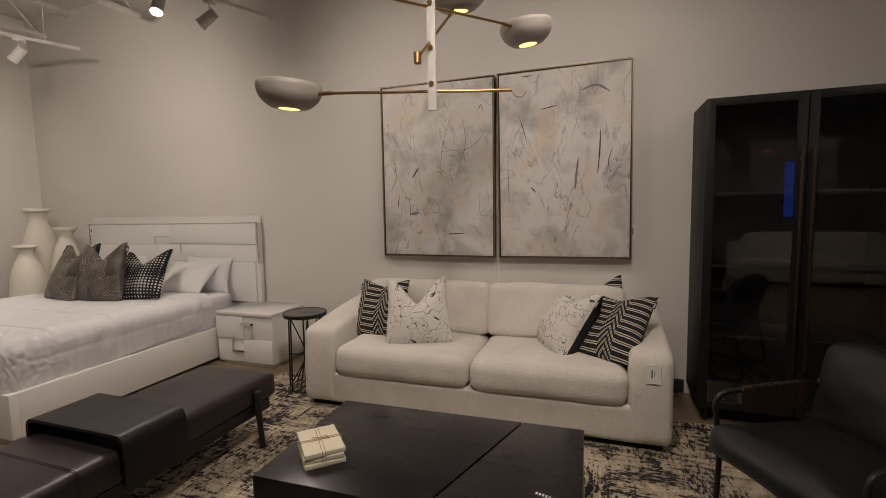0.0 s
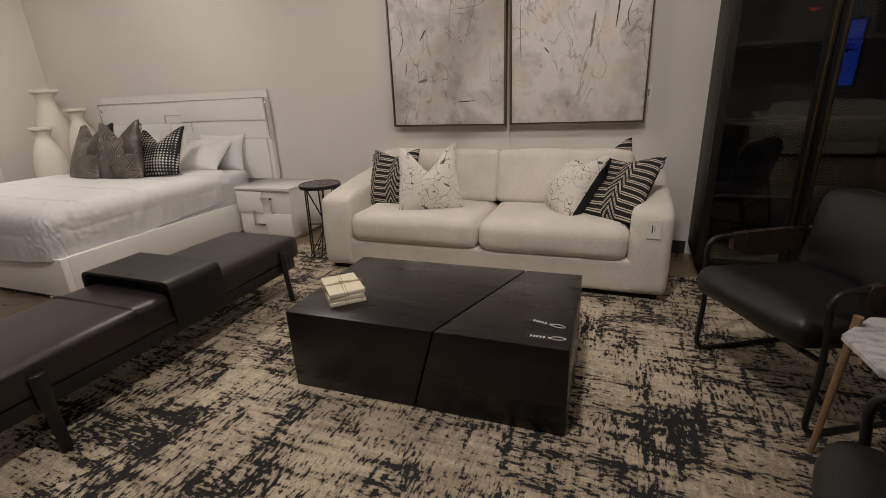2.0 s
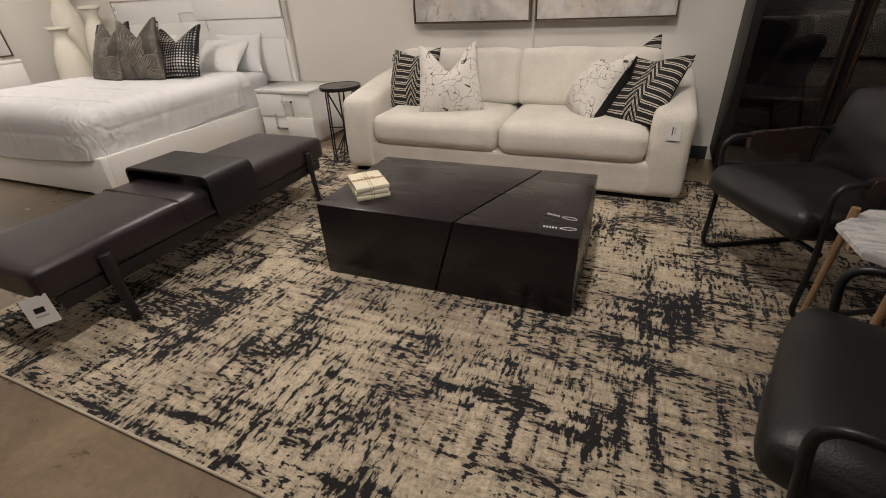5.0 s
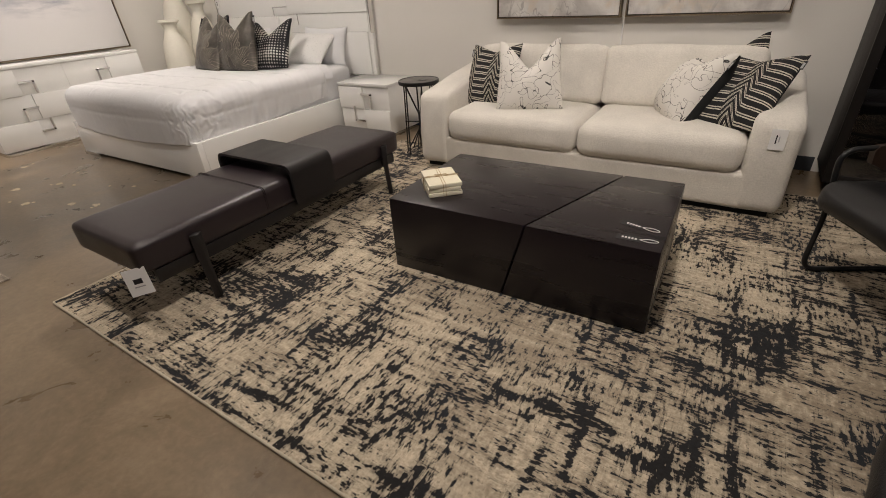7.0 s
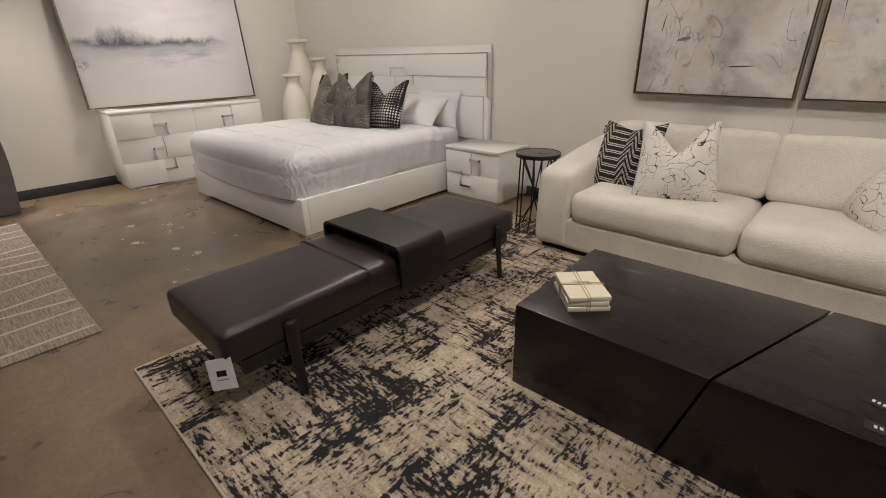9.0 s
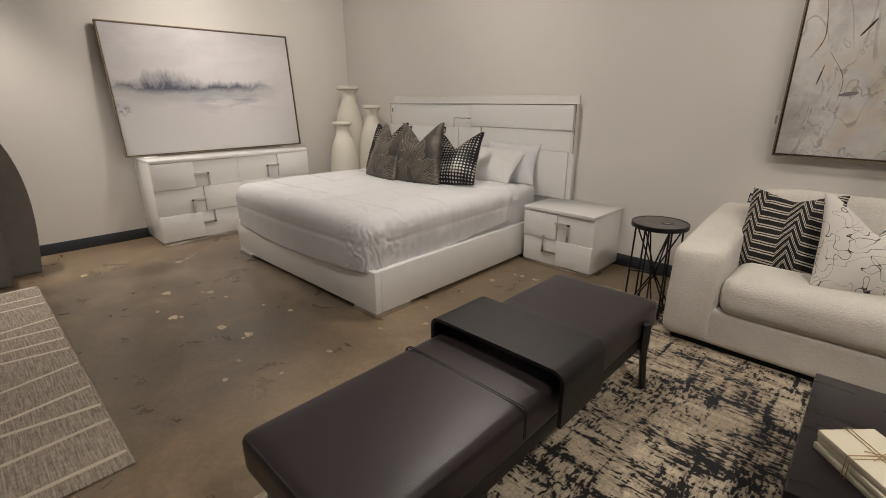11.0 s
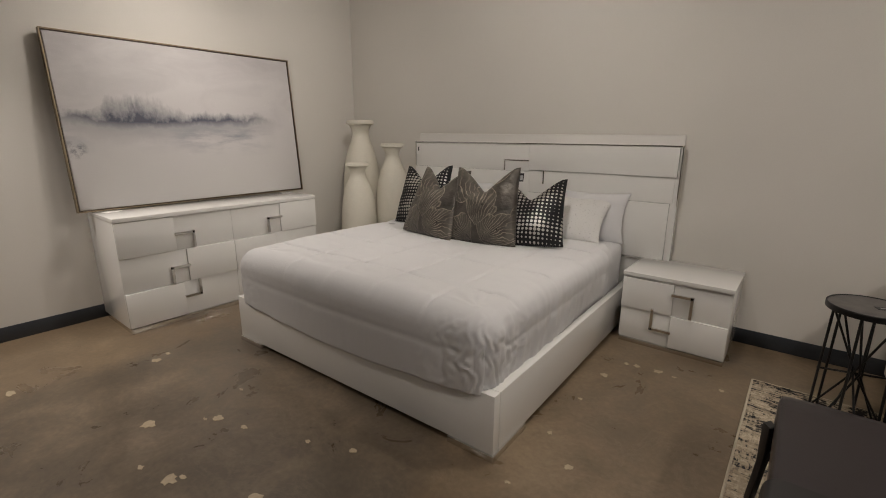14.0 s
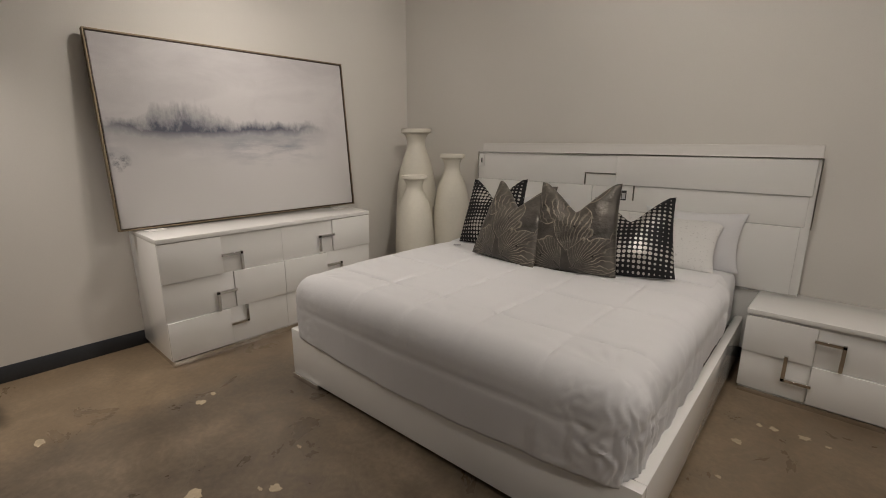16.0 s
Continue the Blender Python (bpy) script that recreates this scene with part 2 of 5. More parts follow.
def line_drawing():
    """Off-white cloth with loose black pen loops."""
    m, nt, b = mat("line_drawn_cloth")
    n = Nodes(nt)
    v = n.coord("Object")
    out = None
    for scale, off, lo in ((8.5, 0.0, 0.0060), (13.0, 3.7, 0.0068)):
        mp = n.add("ShaderNodeMapping")
        mp.inputs["Location"].default_value = (off, off * 0.7, off * 1.3)
        n.link(v, mp.inputs[0])
        f = n.noise(mp.outputs[0], scale, 0.6, 0.4, 0.9)
        d = n.math("ABSOLUTE", n.math("SUBTRACT", f, 0.5))
        line = n.ramp(d, [(lo * 0.6, (1, 1, 1)), (lo * 1.3, (0, 0, 0))])
        out = line if out is None else n.math("MAXIMUM", out, line)
    n.link(n.mix(out, (0.66, 0.63, 0.58), (0.03, 0.028, 0.028)), b.inputs["Base Color"])
    b.inputs["Roughness"].default_value = 0.9
    n.bump(n.noise(v, 300, 2), b, 0.3, 0.002)
    return m


def dotted_cloth():
    """Black cloth with a grid of silver foil dots that swell and shrink."""
    m, nt, b = mat("foil_dot_cloth")
    n = Nodes(nt)
    v = n.coord("Object")
    x, y, z = n.split(v)
    cell = 0.027
    fx = n.math("SUBTRACT", n.math("FRACT", n.math("DIVIDE", n.math("ADD", x, 1.0), cell)), 0.5)
    fz = n.math("SUBTRACT", n.math("FRACT", n.math("DIVIDE", n.math("ADD", z, 1.0), cell)), 0.5)
    d = n.math("SQRT", n.math("ADD", n.math("MULTIPLY", fx, fx), n.math("MULTIPLY", fz, fz)))
    a = n.math("ADD", n.math("PINGPONG", n.math("ADD", n.math("ABSOLUTE", x), 0.04), 0.11), n.math("PINGPONG", n.math("ABSOLUTE", z), 0.12))
    r = n.math("MULTIPLY_ADD", a, 1.75, 0.07)
    dot = n.math("LESS_THAN", d, r)
    n.link(n.mix(dot, (0.008, 0.008, 0.010), (0.45, 0.43, 0.40)), b.inputs["Base Color"])
    n.link(n.math("MULTIPLY", dot, 0.85), b.inputs["Metallic"])
    n.link(n.math("MULTIPLY_ADD", dot, -0.5, 0.9), b.inputs["Roughness"])
    n.bump(n.math("ADD", dot, n.noise(v, 260, 2)), b, 0.4, 0.002)
    return m


def flower_cloth():
    """Taupe satin with large lobed flowers drawn in fine metallic lines."""
    m, nt, b = mat("foil_flower_cloth")
    n = Nodes(nt)
    v = n.coord("Object", (1, 0.15, 1))
    wv = n.noise(v, 7, 3, 0.55)
    vo = n.add("ShaderNodeTexVoronoi")
    vo.inputs["Scale"].default_value = 4.2
    vo.voronoi_dimensions = "2D"
    vo.inputs["Randomness"].default_value = 0.7
    px, py, pz = n.split(v)
    flat = n.add("ShaderNodeCombineXYZ")
    n.link(px, flat.inputs[0])
    n.link(pz, flat.inputs[1])
    n.link(flat.outputs[0], vo.inputs["Vector"])
    big = n.add("ShaderNodeVectorMath")
    big.operation = "SCALE"
    big.inputs["Scale"].default_value = 4.2
    n.link(flat.outputs[0], big.inputs[0])
    sub = n.add("ShaderNodeVectorMath")
    sub.operation = "SUBTRACT"
    n.link(big.outputs[0], sub.inputs[0])
    n.link(vo.outputs["Position"], sub.inputs[1])
    dx, dy, dz = n.split(sub.outputs[0])
    ang = n.math("ADD", n.math("ARCTAN2", dy, dx), n.math("MULTIPLY", wv, 0.35))
    dist = vo.outputs["Distance"]
    lobe = n.math("MULTIPLY_ADD", n.math("ABSOLUTE", n.math("SINE", n.math("MULTIPLY", ang, 2.5))), 0.24, 0.36)
    ruffle = n.math("MULTIPLY", n.math("SINE", n.math("MULTIPLY", ang, 23.0)), 0.012)
    lobe = n.math("ADD", lobe, ruffle)
    inside = n.ramp(n.math("SUBTRACT", lobe, dist), [(0.0, (0, 0, 0)), (0.012, (1, 1, 1))])
    edge = n.ramp(n.math("ABSOLUTE", n.math("SUBTRACT", lobe, dist)), [(0.006, (1, 1, 1)), (0.02, (0, 0, 0))])
    rays = n.ramp(n.math("SINE", n.math("ADD", n.math("MULTIPLY", ang, 55.0), n.math("MULTIPLY", wv, 9.0))), [(0.55, (0, 0, 0)), (0.98, (1, 1, 1))])
    heart = n.ramp(dist, [(0.015, (1, 1, 1)), (0.035, (0, 0, 0))])
    gate = n.ramp(n.noise(v, 6, 2), [(0.36, (0.12, 0.12, 0.12)), (0.62, (1, 1, 1))])
    fade = n.ramp(dist, [(0.08, (1, 1, 1)), (0.42, (0.25, 0.25, 0.25))])
    lines = n.math("MULTIPLY", n.math("MAXIMUM", n.math("MULTIPLY", n.math("MULTIPLY", rays, inside), fade), n.math("MULTIPLY", edge, 0.5)), gate)
    base = n.ramp(n.math("MULTIPLY_ADD", inside, 0.12, wv), [(0.35, (0.058, 0.053, 0.047)), (0.72, (0.135, 0.122, 0.105))])
    col = n.mix(n.math("MULTIPLY", lines, 0.95), base, (0.66, 0.58, 0.46))
    col = n.mix(heart, col, (0.02, 0.019, 0.018))
    n.link(col, b.inputs["Base Color"])
    n.link(n.math("MULTIPLY_ADD", lines, 0.35, 0.45), b.inputs["Metallic"])
    n.link(n.math("MULTIPLY_ADD", n.noise(v, 16, 3), 0.34, 0.22), b.inputs["Roughness"])
    n.bump(n.math("ADD", n.math("MULTIPLY", lines, 0.5), n.math("ADD", wv, n.noise(v, 21, 3))), b, 0.9, 0.010)
    return m


def speckled_linen():
    m, nt, b = mat("speckled_linen")
    n = Nodes(nt)
    v = n.coord("Object")
    sp = n.ramp(n.noise(v, 85, 3, 0.6), [(0.60, (0, 0, 0)), (0.68, (1, 1, 1))])
    n.link(n.mix(n.math("MULTIPLY", sp, 0.5), (0.70, 0.695, 0.68), (0.36, 0.35, 0.34)), b.inputs["Base Color"])
    b.inputs["Roughness"].default_value = 0.85
    n.bump(n.noise(v, 300, 2), b, 0.2, 0.002)
    return m


def abstract_canvas(seed):
    """Pale greys and pinks brushed over one another, with loose charcoal marks."""
    m, nt, b = mat("abstract_canvas")
    n = Nodes(nt)
    tc = n.coord("Object")
    mp = n.add("ShaderNodeMapping")
    mp.inputs["Location"].default_value = (seed, seed * 0.37, seed * 1.7)
    n.link(tc, mp.inputs[0])
    v = mp.outputs[0]
    wash = n.noise(v, 2.6, 6, 0.62, 0.25)
    wash2 = n.noise(v, 3.0, 6, 0.65, 0.3)
    col = n.ramp(wash, [(0.30, (0.38, 0.36, 0.345)), (0.42, (0.54, 0.515, 0.49)), (0.52, (0.71, 0.685, 0.65)), (0.70, (0.60, 0.585, 0.575))])
    pink = n.ramp(wash2, [(0.51, (0, 0, 0)), (0.63, (1, 1, 1))])
    col = n.mix(n.math("MULTIPLY", pink, 0.65), col, (0.69, 0.575, 0.44))
    mist = n.ramp(n.noise(v, 1.4, 4, 0.6, 0.5), [(0.56, (0, 0, 0)), (0.75, (1, 1, 1))])
    col = n.mix(n.math("MULTIPLY", mist, 0.38), col, (0.36, 0.34, 0.335))
    # drawn marks: thin contour lines, broken by a gate
    out = None
    for scale, off, w, g0 in ((2.3, 1.0, 0.0042, 0.47), (4.2, 4.0, 0.006, 0.52), (7.0, 9.0, 0.010, 0.57)):
        mo = n.add("ShaderNodeMapping")
        mo.inputs["Location"].default_value = (off, off, off)
        mo.inputs["Scale"].default_value = (1.25, 1, 0.55)
        n.link(v, mo.inputs[0])
        f = n.noise(mo.outputs[0], scale, 2.5, 0.5, 1.6)
        d = n.math("ABSOLUTE", n.math("SUBTRACT", f, 0.5))
        line = n.ramp(d, [(w, (1, 1, 1)), (w * 2.2, (0, 0, 0))])
        gate = n.ramp(n.noise(mo.outputs[0], 3.1, 3), [(g0, (0, 0, 0)), (g0 + 0.08, (1, 1, 1))])
        line = n.math("MULTIPLY", line, gate)
        out = line if out is None else n.math("MAXIMUM", out, line)
    sm = n.coord("Object", (3.2, 1, 1))
    smear = n.ramp(n.noise(sm, 2.3 + seed * 0.05, 5, 0.7), [(0.63, (0, 0, 0)), (0.69, (1, 1, 1))])
    col = n.mix(n.math("MULTIPLY", smear, 0.35), col, (0.26, 0.24, 0.24))
    col = n.mix(n.math("MULTIPLY", out, 0.42), col, (0.12, 0.105, 0.10))
    n.link(col, b.inputs["Base Color"])
    b.inputs["Roughness"].default_value = 0.7
    n.bump(n.math("ADD", n.noise(v, 120, 3), n.noise(v, 14, 4)), b, 0.25, 0.004)
    return m


def lake_canvas():
    """A misty lake: pale sky and water, a soft blue-grey shore band a little above the middle."""
    m, nt, b = mat("misty_lake_canvas")
    n = Nodes(nt)
    tc = n.coord("Object")
    x, y, z = n.split(tc)
    soft = n.noise(n.coord("Object", (1, 1, 2.2)), 2.2, 5, 0.6, 0.5)
    wob = n.noise(n.coord("Object", (1.0, 1.0, 0.6)), 3.0, 6, 0.7)
    sky = n.ramp(n.math("MULTIPLY_ADD", soft, 0.6, n.math("MULTIPLY", z, 0.35)), [(0.1, (0.60, 0.585, 0.575)), (0.35, (0.60, 0.58, 0.58)), (0.62, (0.475, 0.455, 0.465))])
    span = n.ramp(n.math("MULTIPLY_ADD", x, 0.5, 0.5), [(0.05, (0.22, 0.22, 0.22)), (0.15, (0.45, 0.45, 0.45)), (0.22, (1, 1, 1)), (0.35, (1, 1, 1)), (0.47, (0.55, 0.55, 0.55)), (0.70, (0.40, 0.40, 0.40)), (0.86, (0, 0, 0))])
    # the shore: dark close to its line, torn upwards by trees
    h = n.math("SUBTRACT", z, n.math("MULTIPLY_ADD", wob, 0.26, -0.10))
    tree = n.noise(n.coord("Object", (17, 17, 3)), 1.0, 4, 0.7)
    up = n.ramp(n.math("DIVIDE", h, n.math("MULTIPLY_ADD", n.math("MULTIPLY", tree, n.math("MULTIPLY", span, span)), 0.30, 0.035)), [(0.0, (1, 1, 1)), (1.0, (0, 0, 0))])
    down = n.ramp(n.math("MULTIPLY", h, -1.0), [(0.0, (1, 1, 1)), (0.05, (0.35, 0.35, 0.35)), (0.17, (0, 0, 0))])
    band = n.math("MULTIPLY", up, down)
    band = n.math("MULTIPLY", n.math("MULTIPLY", band, n.ramp(span, [(0.0, (0, 0, 0)), (0.5, (0.8, 0.8, 0.8)), (1.0, (1, 1, 1))])), n.ramp(wob, [(0.3, (0.3, 0.3, 0.3)), (0.6, (1, 1, 1))]))
    col = n.mix(n.math("MULTIPLY", band, 1.5, None, True), sky, (0.085, 0.092, 0.125))
    refl = n.ramp(n.noise(n.coord("Object", (1.2, 1, 5)), 2.0, 5, 0.65), [(0.42, (0, 0, 0)), (0.62, (1, 1, 1))])
    rz = n.ramp(n.math("ABSOLUTE", n.math("ADD", z, 0.09)), [(0.0, (1, 1, 1)), (0.17, (0, 0, 0))])
    low = n.ramp(n.math("MULTIPLY_ADD", x, 0.5, 0.5), [(0.06, (0.6, 0.6, 0.6)), (0.14, (0.1, 0.1, 0.1)), (0.38, (0.25, 0.25, 0.25)), (0.5, (1, 1, 1)), (0.70, (0.9, 0.9, 0.9)), (0.85, (0, 0, 0))])
    col = n.mix(n.math("MULTIPLY", n.math("MULTIPLY", refl, rz), n.math("MULTIPLY", low, 0.85)), col, (0.25, 0.265, 0.31))
    # a dark smudge of reeds low at one edge
    sx_, sz_ = n.math("DIVIDE", n.math("ADD", x, 0.84), 0.075), n.math("DIVIDE", n.math("ADD", z, 0.17), 0.07)
    reed = n.ramp(n.math("ADD", n.math("MULTIPLY", sx_, sx_), n.math("MULTIPLY", sz_, sz_)), [(0.1, (1, 1, 1)), (1.0, (0, 0, 0))])
    reed = n.math("MULTIPLY", reed, n.ramp(n.noise(tc, 22, 4, 0.7), [(0.42, (0, 0, 0)), (0.6, (1, 1, 1))]))
    col = n.mix(n.math("MULTIPLY", reed, 0.75), col, (0.10, 0.105, 0.135))
    fleck = n.math("MULTIPLY", n.ramp(n.noise(tc, 120, 2), [(0.74, (0, 0, 0)), (0.76, (1, 1, 1))]), n.ramp(n.noise(tc, 2.4, 2), [(0.52, (0, 0, 0)), (0.62, (1, 1, 1))]))
    col = n.mix(n.math("MULTIPLY", fleck, 0.7), col, (0.8, 0.79, 0.77))
    n.link(col, b.inputs["Base Color"])
    b.inputs["Roughness"].default_value = 0.6
    n.bump(n.noise(tc, 130, 3), b, 0.2, 0.003)
    return m


def marble():
    m, nt, b = mat("white_marble")
    n = Nodes(nt)
    v = n.coord("Object", (1, 2.2, 1), 0.5)
    f = n.noise(v, 5, 7, 0.65, 1.2)
    n.link(n.ramp(f, [(0.38, (0.36, 0.36, 0.38)), (0.52, (0.62, 0.61, 0.61)), (0.7, (0.68, 0.67, 0.66))]), b.inputs["Base Color"])
    b.inputs["Roughness"].default_value = 0.25
    return m


def glass(name, tint=(0.55, 0.56, 0.57)):
    m, nt, b = mat(name)
    b.inputs["Base Color"].default_value = (*tint, 1)
    b.inputs["Roughness"].default_value = 0.02
    b.inputs["Transmission Weight"].default_value = 1.0
    b.inputs["IOR"].default_value = 1.62
    return m


def glow(name, colour, strength):
    m, nt, b = mat(name)
    b.inputs["Base Color"].default_value = (0, 0, 0, 1)
    b.inputs["Emission Color"].default_value = (*colour, 1)
    b.inputs["Emission Strength"].default_value = strength
    return m


CONCRETE, RUG, RUG2 = concrete(), abstract_rug(), striped_rug()
RUGLINE = plain("cream_yarn", (0.50, 0.44, 0.34), 0.95, grain=150, vary=0.15, bump=0.5)
CHEVRON, DRAWN, DOTS, FLOWER, SPECK = chevron(), line_drawing(), dotted_cloth(), flower_cloth(), speckled_linen()
MARBLE, GLASS = marble(), glass("smoked_glass")
LIT, LITGOLD = glow("lamp_face", (1.0, 0.92, 0.80), 60.0), glow("warm_diffuser", (1.0, 0.72, 0.22), 2.2)
DUSK, EXITRED = glow("dusk_sky", (0.03, 0.10, 0.75), 1.6), glow("exit_sign_face", (1.0, 0.08, 0.03), 0.9)


# ---- mesh helpers ----
def part(name, bm, material, parent=None, label="", sharp=40):
    me = bpy.data.meshes.new(name)
    bmesh.ops.recalc_face_normals(bm, faces=bm.faces)
    bm.to_mesh(me)
    bm.free()
    me.shade_smooth()
    me.set_sharp_from_angle(angle=radians(sharp))
    me.materials.append(material)
    ob = new(name, me)
    if parent is not None:
        ob.parent = parent
    if label:
        tagged(ob, label)
    return ob


def thing(name, label, category, at=(0, 0, 0), turn=0.0, group=""):
    ob = new(name)
    ob.empty_display_size = 0.1
    ob.matrix_world = pose(*at, 0, 0, turn)
    return tagged(ob, label, category, group)


def box(bm, x0, x1, y0, y1, z0, z1, bev=0.0, seg=2):
    m = Matrix.Translation(((x0 + x1) / 2, (y0 + y1) / 2, (z0 + z1) / 2)) @ Matrix.Diagonal((x1 - x0, y1 - y0, z1 - z0, 1))
    made = bmesh.ops.create_cube(bm, size=1, matrix=m)
    if bev > 0:
        edges = {e for v in made["verts"] for e in v.link_edges}
        bmesh.ops.bevel(bm, geom=list(edges), offset=bev, segments=seg, affect="EDGES", profile=0.5)
    return bm


def block(x0, x1, y0, y1, z0, z1, bev=0.0, seg=2):
    return box(bmesh.new(), x0, x1, y0, y1, z0, z1, bev, seg)


def rounded(w, d, h, r, puff=0.0, cuts=11, wave=0.0, seed=0.0, at=(0, 0, 0), bulge=0.0):
    """A soft block, w x d x h with its base at z = 0, edges rounded by r, its top puffed up and its sides bulged."""
    bm = bmesh.new()
    bmesh.ops.create_cube(bm, size=2)
    bmesh.ops.subdivide_edges(bm, edges=bm.edges, cuts=cuts, use_grid_fill=True)
    half = Vector((w / 2, d / 2, h / 2))
    for v in bm.verts:
        c = Vector([math.sin(k * math.pi / 2) for k in v.co])
        p = Vector((c.x * half.x, c.y * half.y, c.z * half.z))
        rr = Vector([min(r, k * 0.98) for k in half])
        q = Vector([max(-half[i] + rr[i], min(half[i] - rr[i], p[i])) for i in range(3)])
        o = Vector([(p[i] - q[i]) / rr[i] for i in range(3)])
        # corners share one rounding
        if o.length > 1e-6:
            big = max(abs(k) for k in o)
            o = o * (big / o.length)
        p = Vector([q[i] + o[i] * rr[i] for i in range(3)])
        ux, uy, uz = p.x / half.x, p.y / half.y, p.z / half.z
        p.z += puff * (1 - ux ** 4) * (1 - uy ** 4) * (1 if uz > 0 else -0.25) * abs(uz)
        p.x += bulge * ux * (1 - uy ** 2) * (1 - uz ** 2)
        p.y += bulge * uy * (1 - ux ** 2) * (1 - uz ** 2)
        if wave:
            n = noise.noise(p * 4.5 + Vector((seed, seed * 2, 0))) + 0.5 * noise.noise(p * 11 + Vector((0, seed, seed)))
            p += v.normal * wave * n if v.normal.length else Vector((0, 0, wave * n))
        v.co = p + Vector((at[0], at[1], at[2] + h / 2))
    return bm


def fillet(pts, r, n=6):
    """The polyline with its inner corners rounded."""
    pts = [Vector(p) for p in pts]
    out = [pts[0]]
    for a, b, c in zip(pts, pts[1:], pts[2:]):
        u, v = (a - b).normalized(), (c - b).normalized()
        k = min(r, (a - b).length * 0.49, (c - b).length * 0.49)
        p, q = b + u * k, b + v * k
        for i in range(n + 1):
            t = i / n
            out.append(p.lerp(b, t).lerp(b.lerp(q, t), t))
    out.append(pts[-1])
    return out


def tube(bm, pts, r, seg=10, flat=1.0, r_end=None):
    pts = [Vector(p) for p in pts]
    rings, side = [], None
    for i, p in enumerate(pts):
        d = (pts[min(i + 1, len(pts) - 1)] - pts[max(i - 1, 0)]).normalized()
        if side is None:
            side = d.cross(Vector((0, 0, 1)) if abs(d.z) < 0.9 else Vector((1, 0, 0))).normalized()
        side = (side - d * side.dot(d)).normalized()
        up = d.cross(side)
        k = r if r_end is None else r + (r_end - r) * i / (len(pts) - 1)
        rings.append([bm.verts.new(p + (side * math.cos(a) + up * math.sin(a) * flat) * k) for a in (2 * math.pi * j / seg for j in range(seg))])
    for a, b in zip(rings, rings[1:]):
        for j in range(seg):
            bm.faces.new((a[j], a[(j + 1) % seg], b[(j + 1) % seg], b[j]))
    bm.faces.new(rings[0])
    bm.faces.new(list(reversed(rings[-1])))
    return bm


def lathe(bm, profile, seg=40, at=(0, 0, 0)):
    rings = []
    for r, z in profile:
        rings.append([bm.verts.new((at[0] + r * math.cos(a), at[1] + r * math.sin(a), at[2] + z)) for a in (2 * math.pi * j / seg for j in range(seg))])
    for a, b in zip(rings, rings[1:]):
        for j in range(seg):
            bm.faces.new((a[j], a[(j + 1) % seg], b[(j + 1) % seg], b[j]))
    bm.faces.new(rings[0])
    bm.faces.new(list(reversed(rings[-1])))
    return bm


def smooth_profile(pts, n=6):
    """Catmull-Rom through (r, z) points."""
    out = []
    p = [pts[0], *pts, pts[-1]]
    for i in range(1, len(p) - 2):
        for k in range(n):
            t = k / n
            out.append(tuple(0.5 * (2 * p[i][j] + (p[i + 1][j] - p[i - 1][j]) * t + (2 * p[i - 1][j] - 5 * p[i][j] + 4 * p[i + 1][j] - p[i + 2][j]) * t * t + (3 * p[i][j] - p[i - 1][j] - 3 * p[i + 1][j] + p[i + 2][j]) * t ** 3) for j in (0, 1)))
    return out + [pts[-1]]


def prism(bm, outline, axis, lo, hi):
    """A solid from a closed outline, drawn along one axis."""
    def put(a, b, c):
        return {"x": (c, a, b), "y": (a, c, b), "z": (a, b, c)}[axis]
    f = [bm.verts.new(put(a, b, lo)) for a, b in outline]
    g = [bm.verts.new(put(a, b, hi)) for a, b in outline]
    n = len(outline)
    for i in range(n):
        bm.faces.new((f[i], f[(i + 1) % n], g[(i + 1) % n], g[i]))
    bm.faces.new(list(reversed(f)))
    bm.faces.new(g)
    return bm


def pillow_mesh(w, h, t, chop=0.0, seed=0.0, n=26, ears=0.05, puff=0.42):
    """A stuffed cover standing in the x-z plane, base at z = 0, facing -y: pinched edges, pointed corners, a dented top."""
    bm = bmesh.new()
    grid = {}
    for s in (-1, 1):
        for i in range(n + 1):
            for j in range(n + 1):
                if s == 1 and (i in (0, n) or j in (0, n)):
                    grid[s, i, j] = grid[-1, i, j]
                    continue
                u, v = math.sin((2 * i / n - 1) * math.pi / 2), math.sin((2 * j / n - 1) * math.pi / 2)
                x = u * w / 2 * (1 - ears * 1.6 * (1 - v * v) * u * u)
                z = v * h / 2 * (1 - ears * 1.6 * (1 - u * u) * v * v)
                k = max(0.0, (1 - u * u) * (1 - v * v)) ** puff
                y = s * t / 2 * k
                top = max(0.0, (v + 0.35) / 1.35)
                dip = max(0.0, 1 - math.hypot(u, 0.07) / 0.88) ** 1.25
                z -= chop * dip * top ** 1.5
                x *= 1 - 0.10 * (chop / 0.12 if chop else 0) * top * (1 - 0.3 * abs(u))
                y *= 1 + 0.25 * dip * (1 - top) - 0.35 * dip * top * (1 if chop else 0)
                q = Vector((x * 7 + seed, s * 2.0, z * 7 + seed))
                y += s * 0.014 * k * (noise.noise(q) + 0.6 * noise.noise(q * 2.3))
                z -= 0.012 * (1 - v) * (1 - u * u)
                grid[s, i, j] = bm.verts.new((x, y, z + h / 2))
    for s in (-1, 1):
        for i in range(n):
            for j in range(n):
                f = [grid[s, i, j], grid[s, i + 1, j], grid[s, i + 1, j + 1], grid[s, i, j + 1]]
                bm.faces.new(f if s < 0 else list(reversed(f)))
    low = min(v.co.z for v in bm.verts)
    for v in bm.verts:
        v.co.z -= low
    return bm


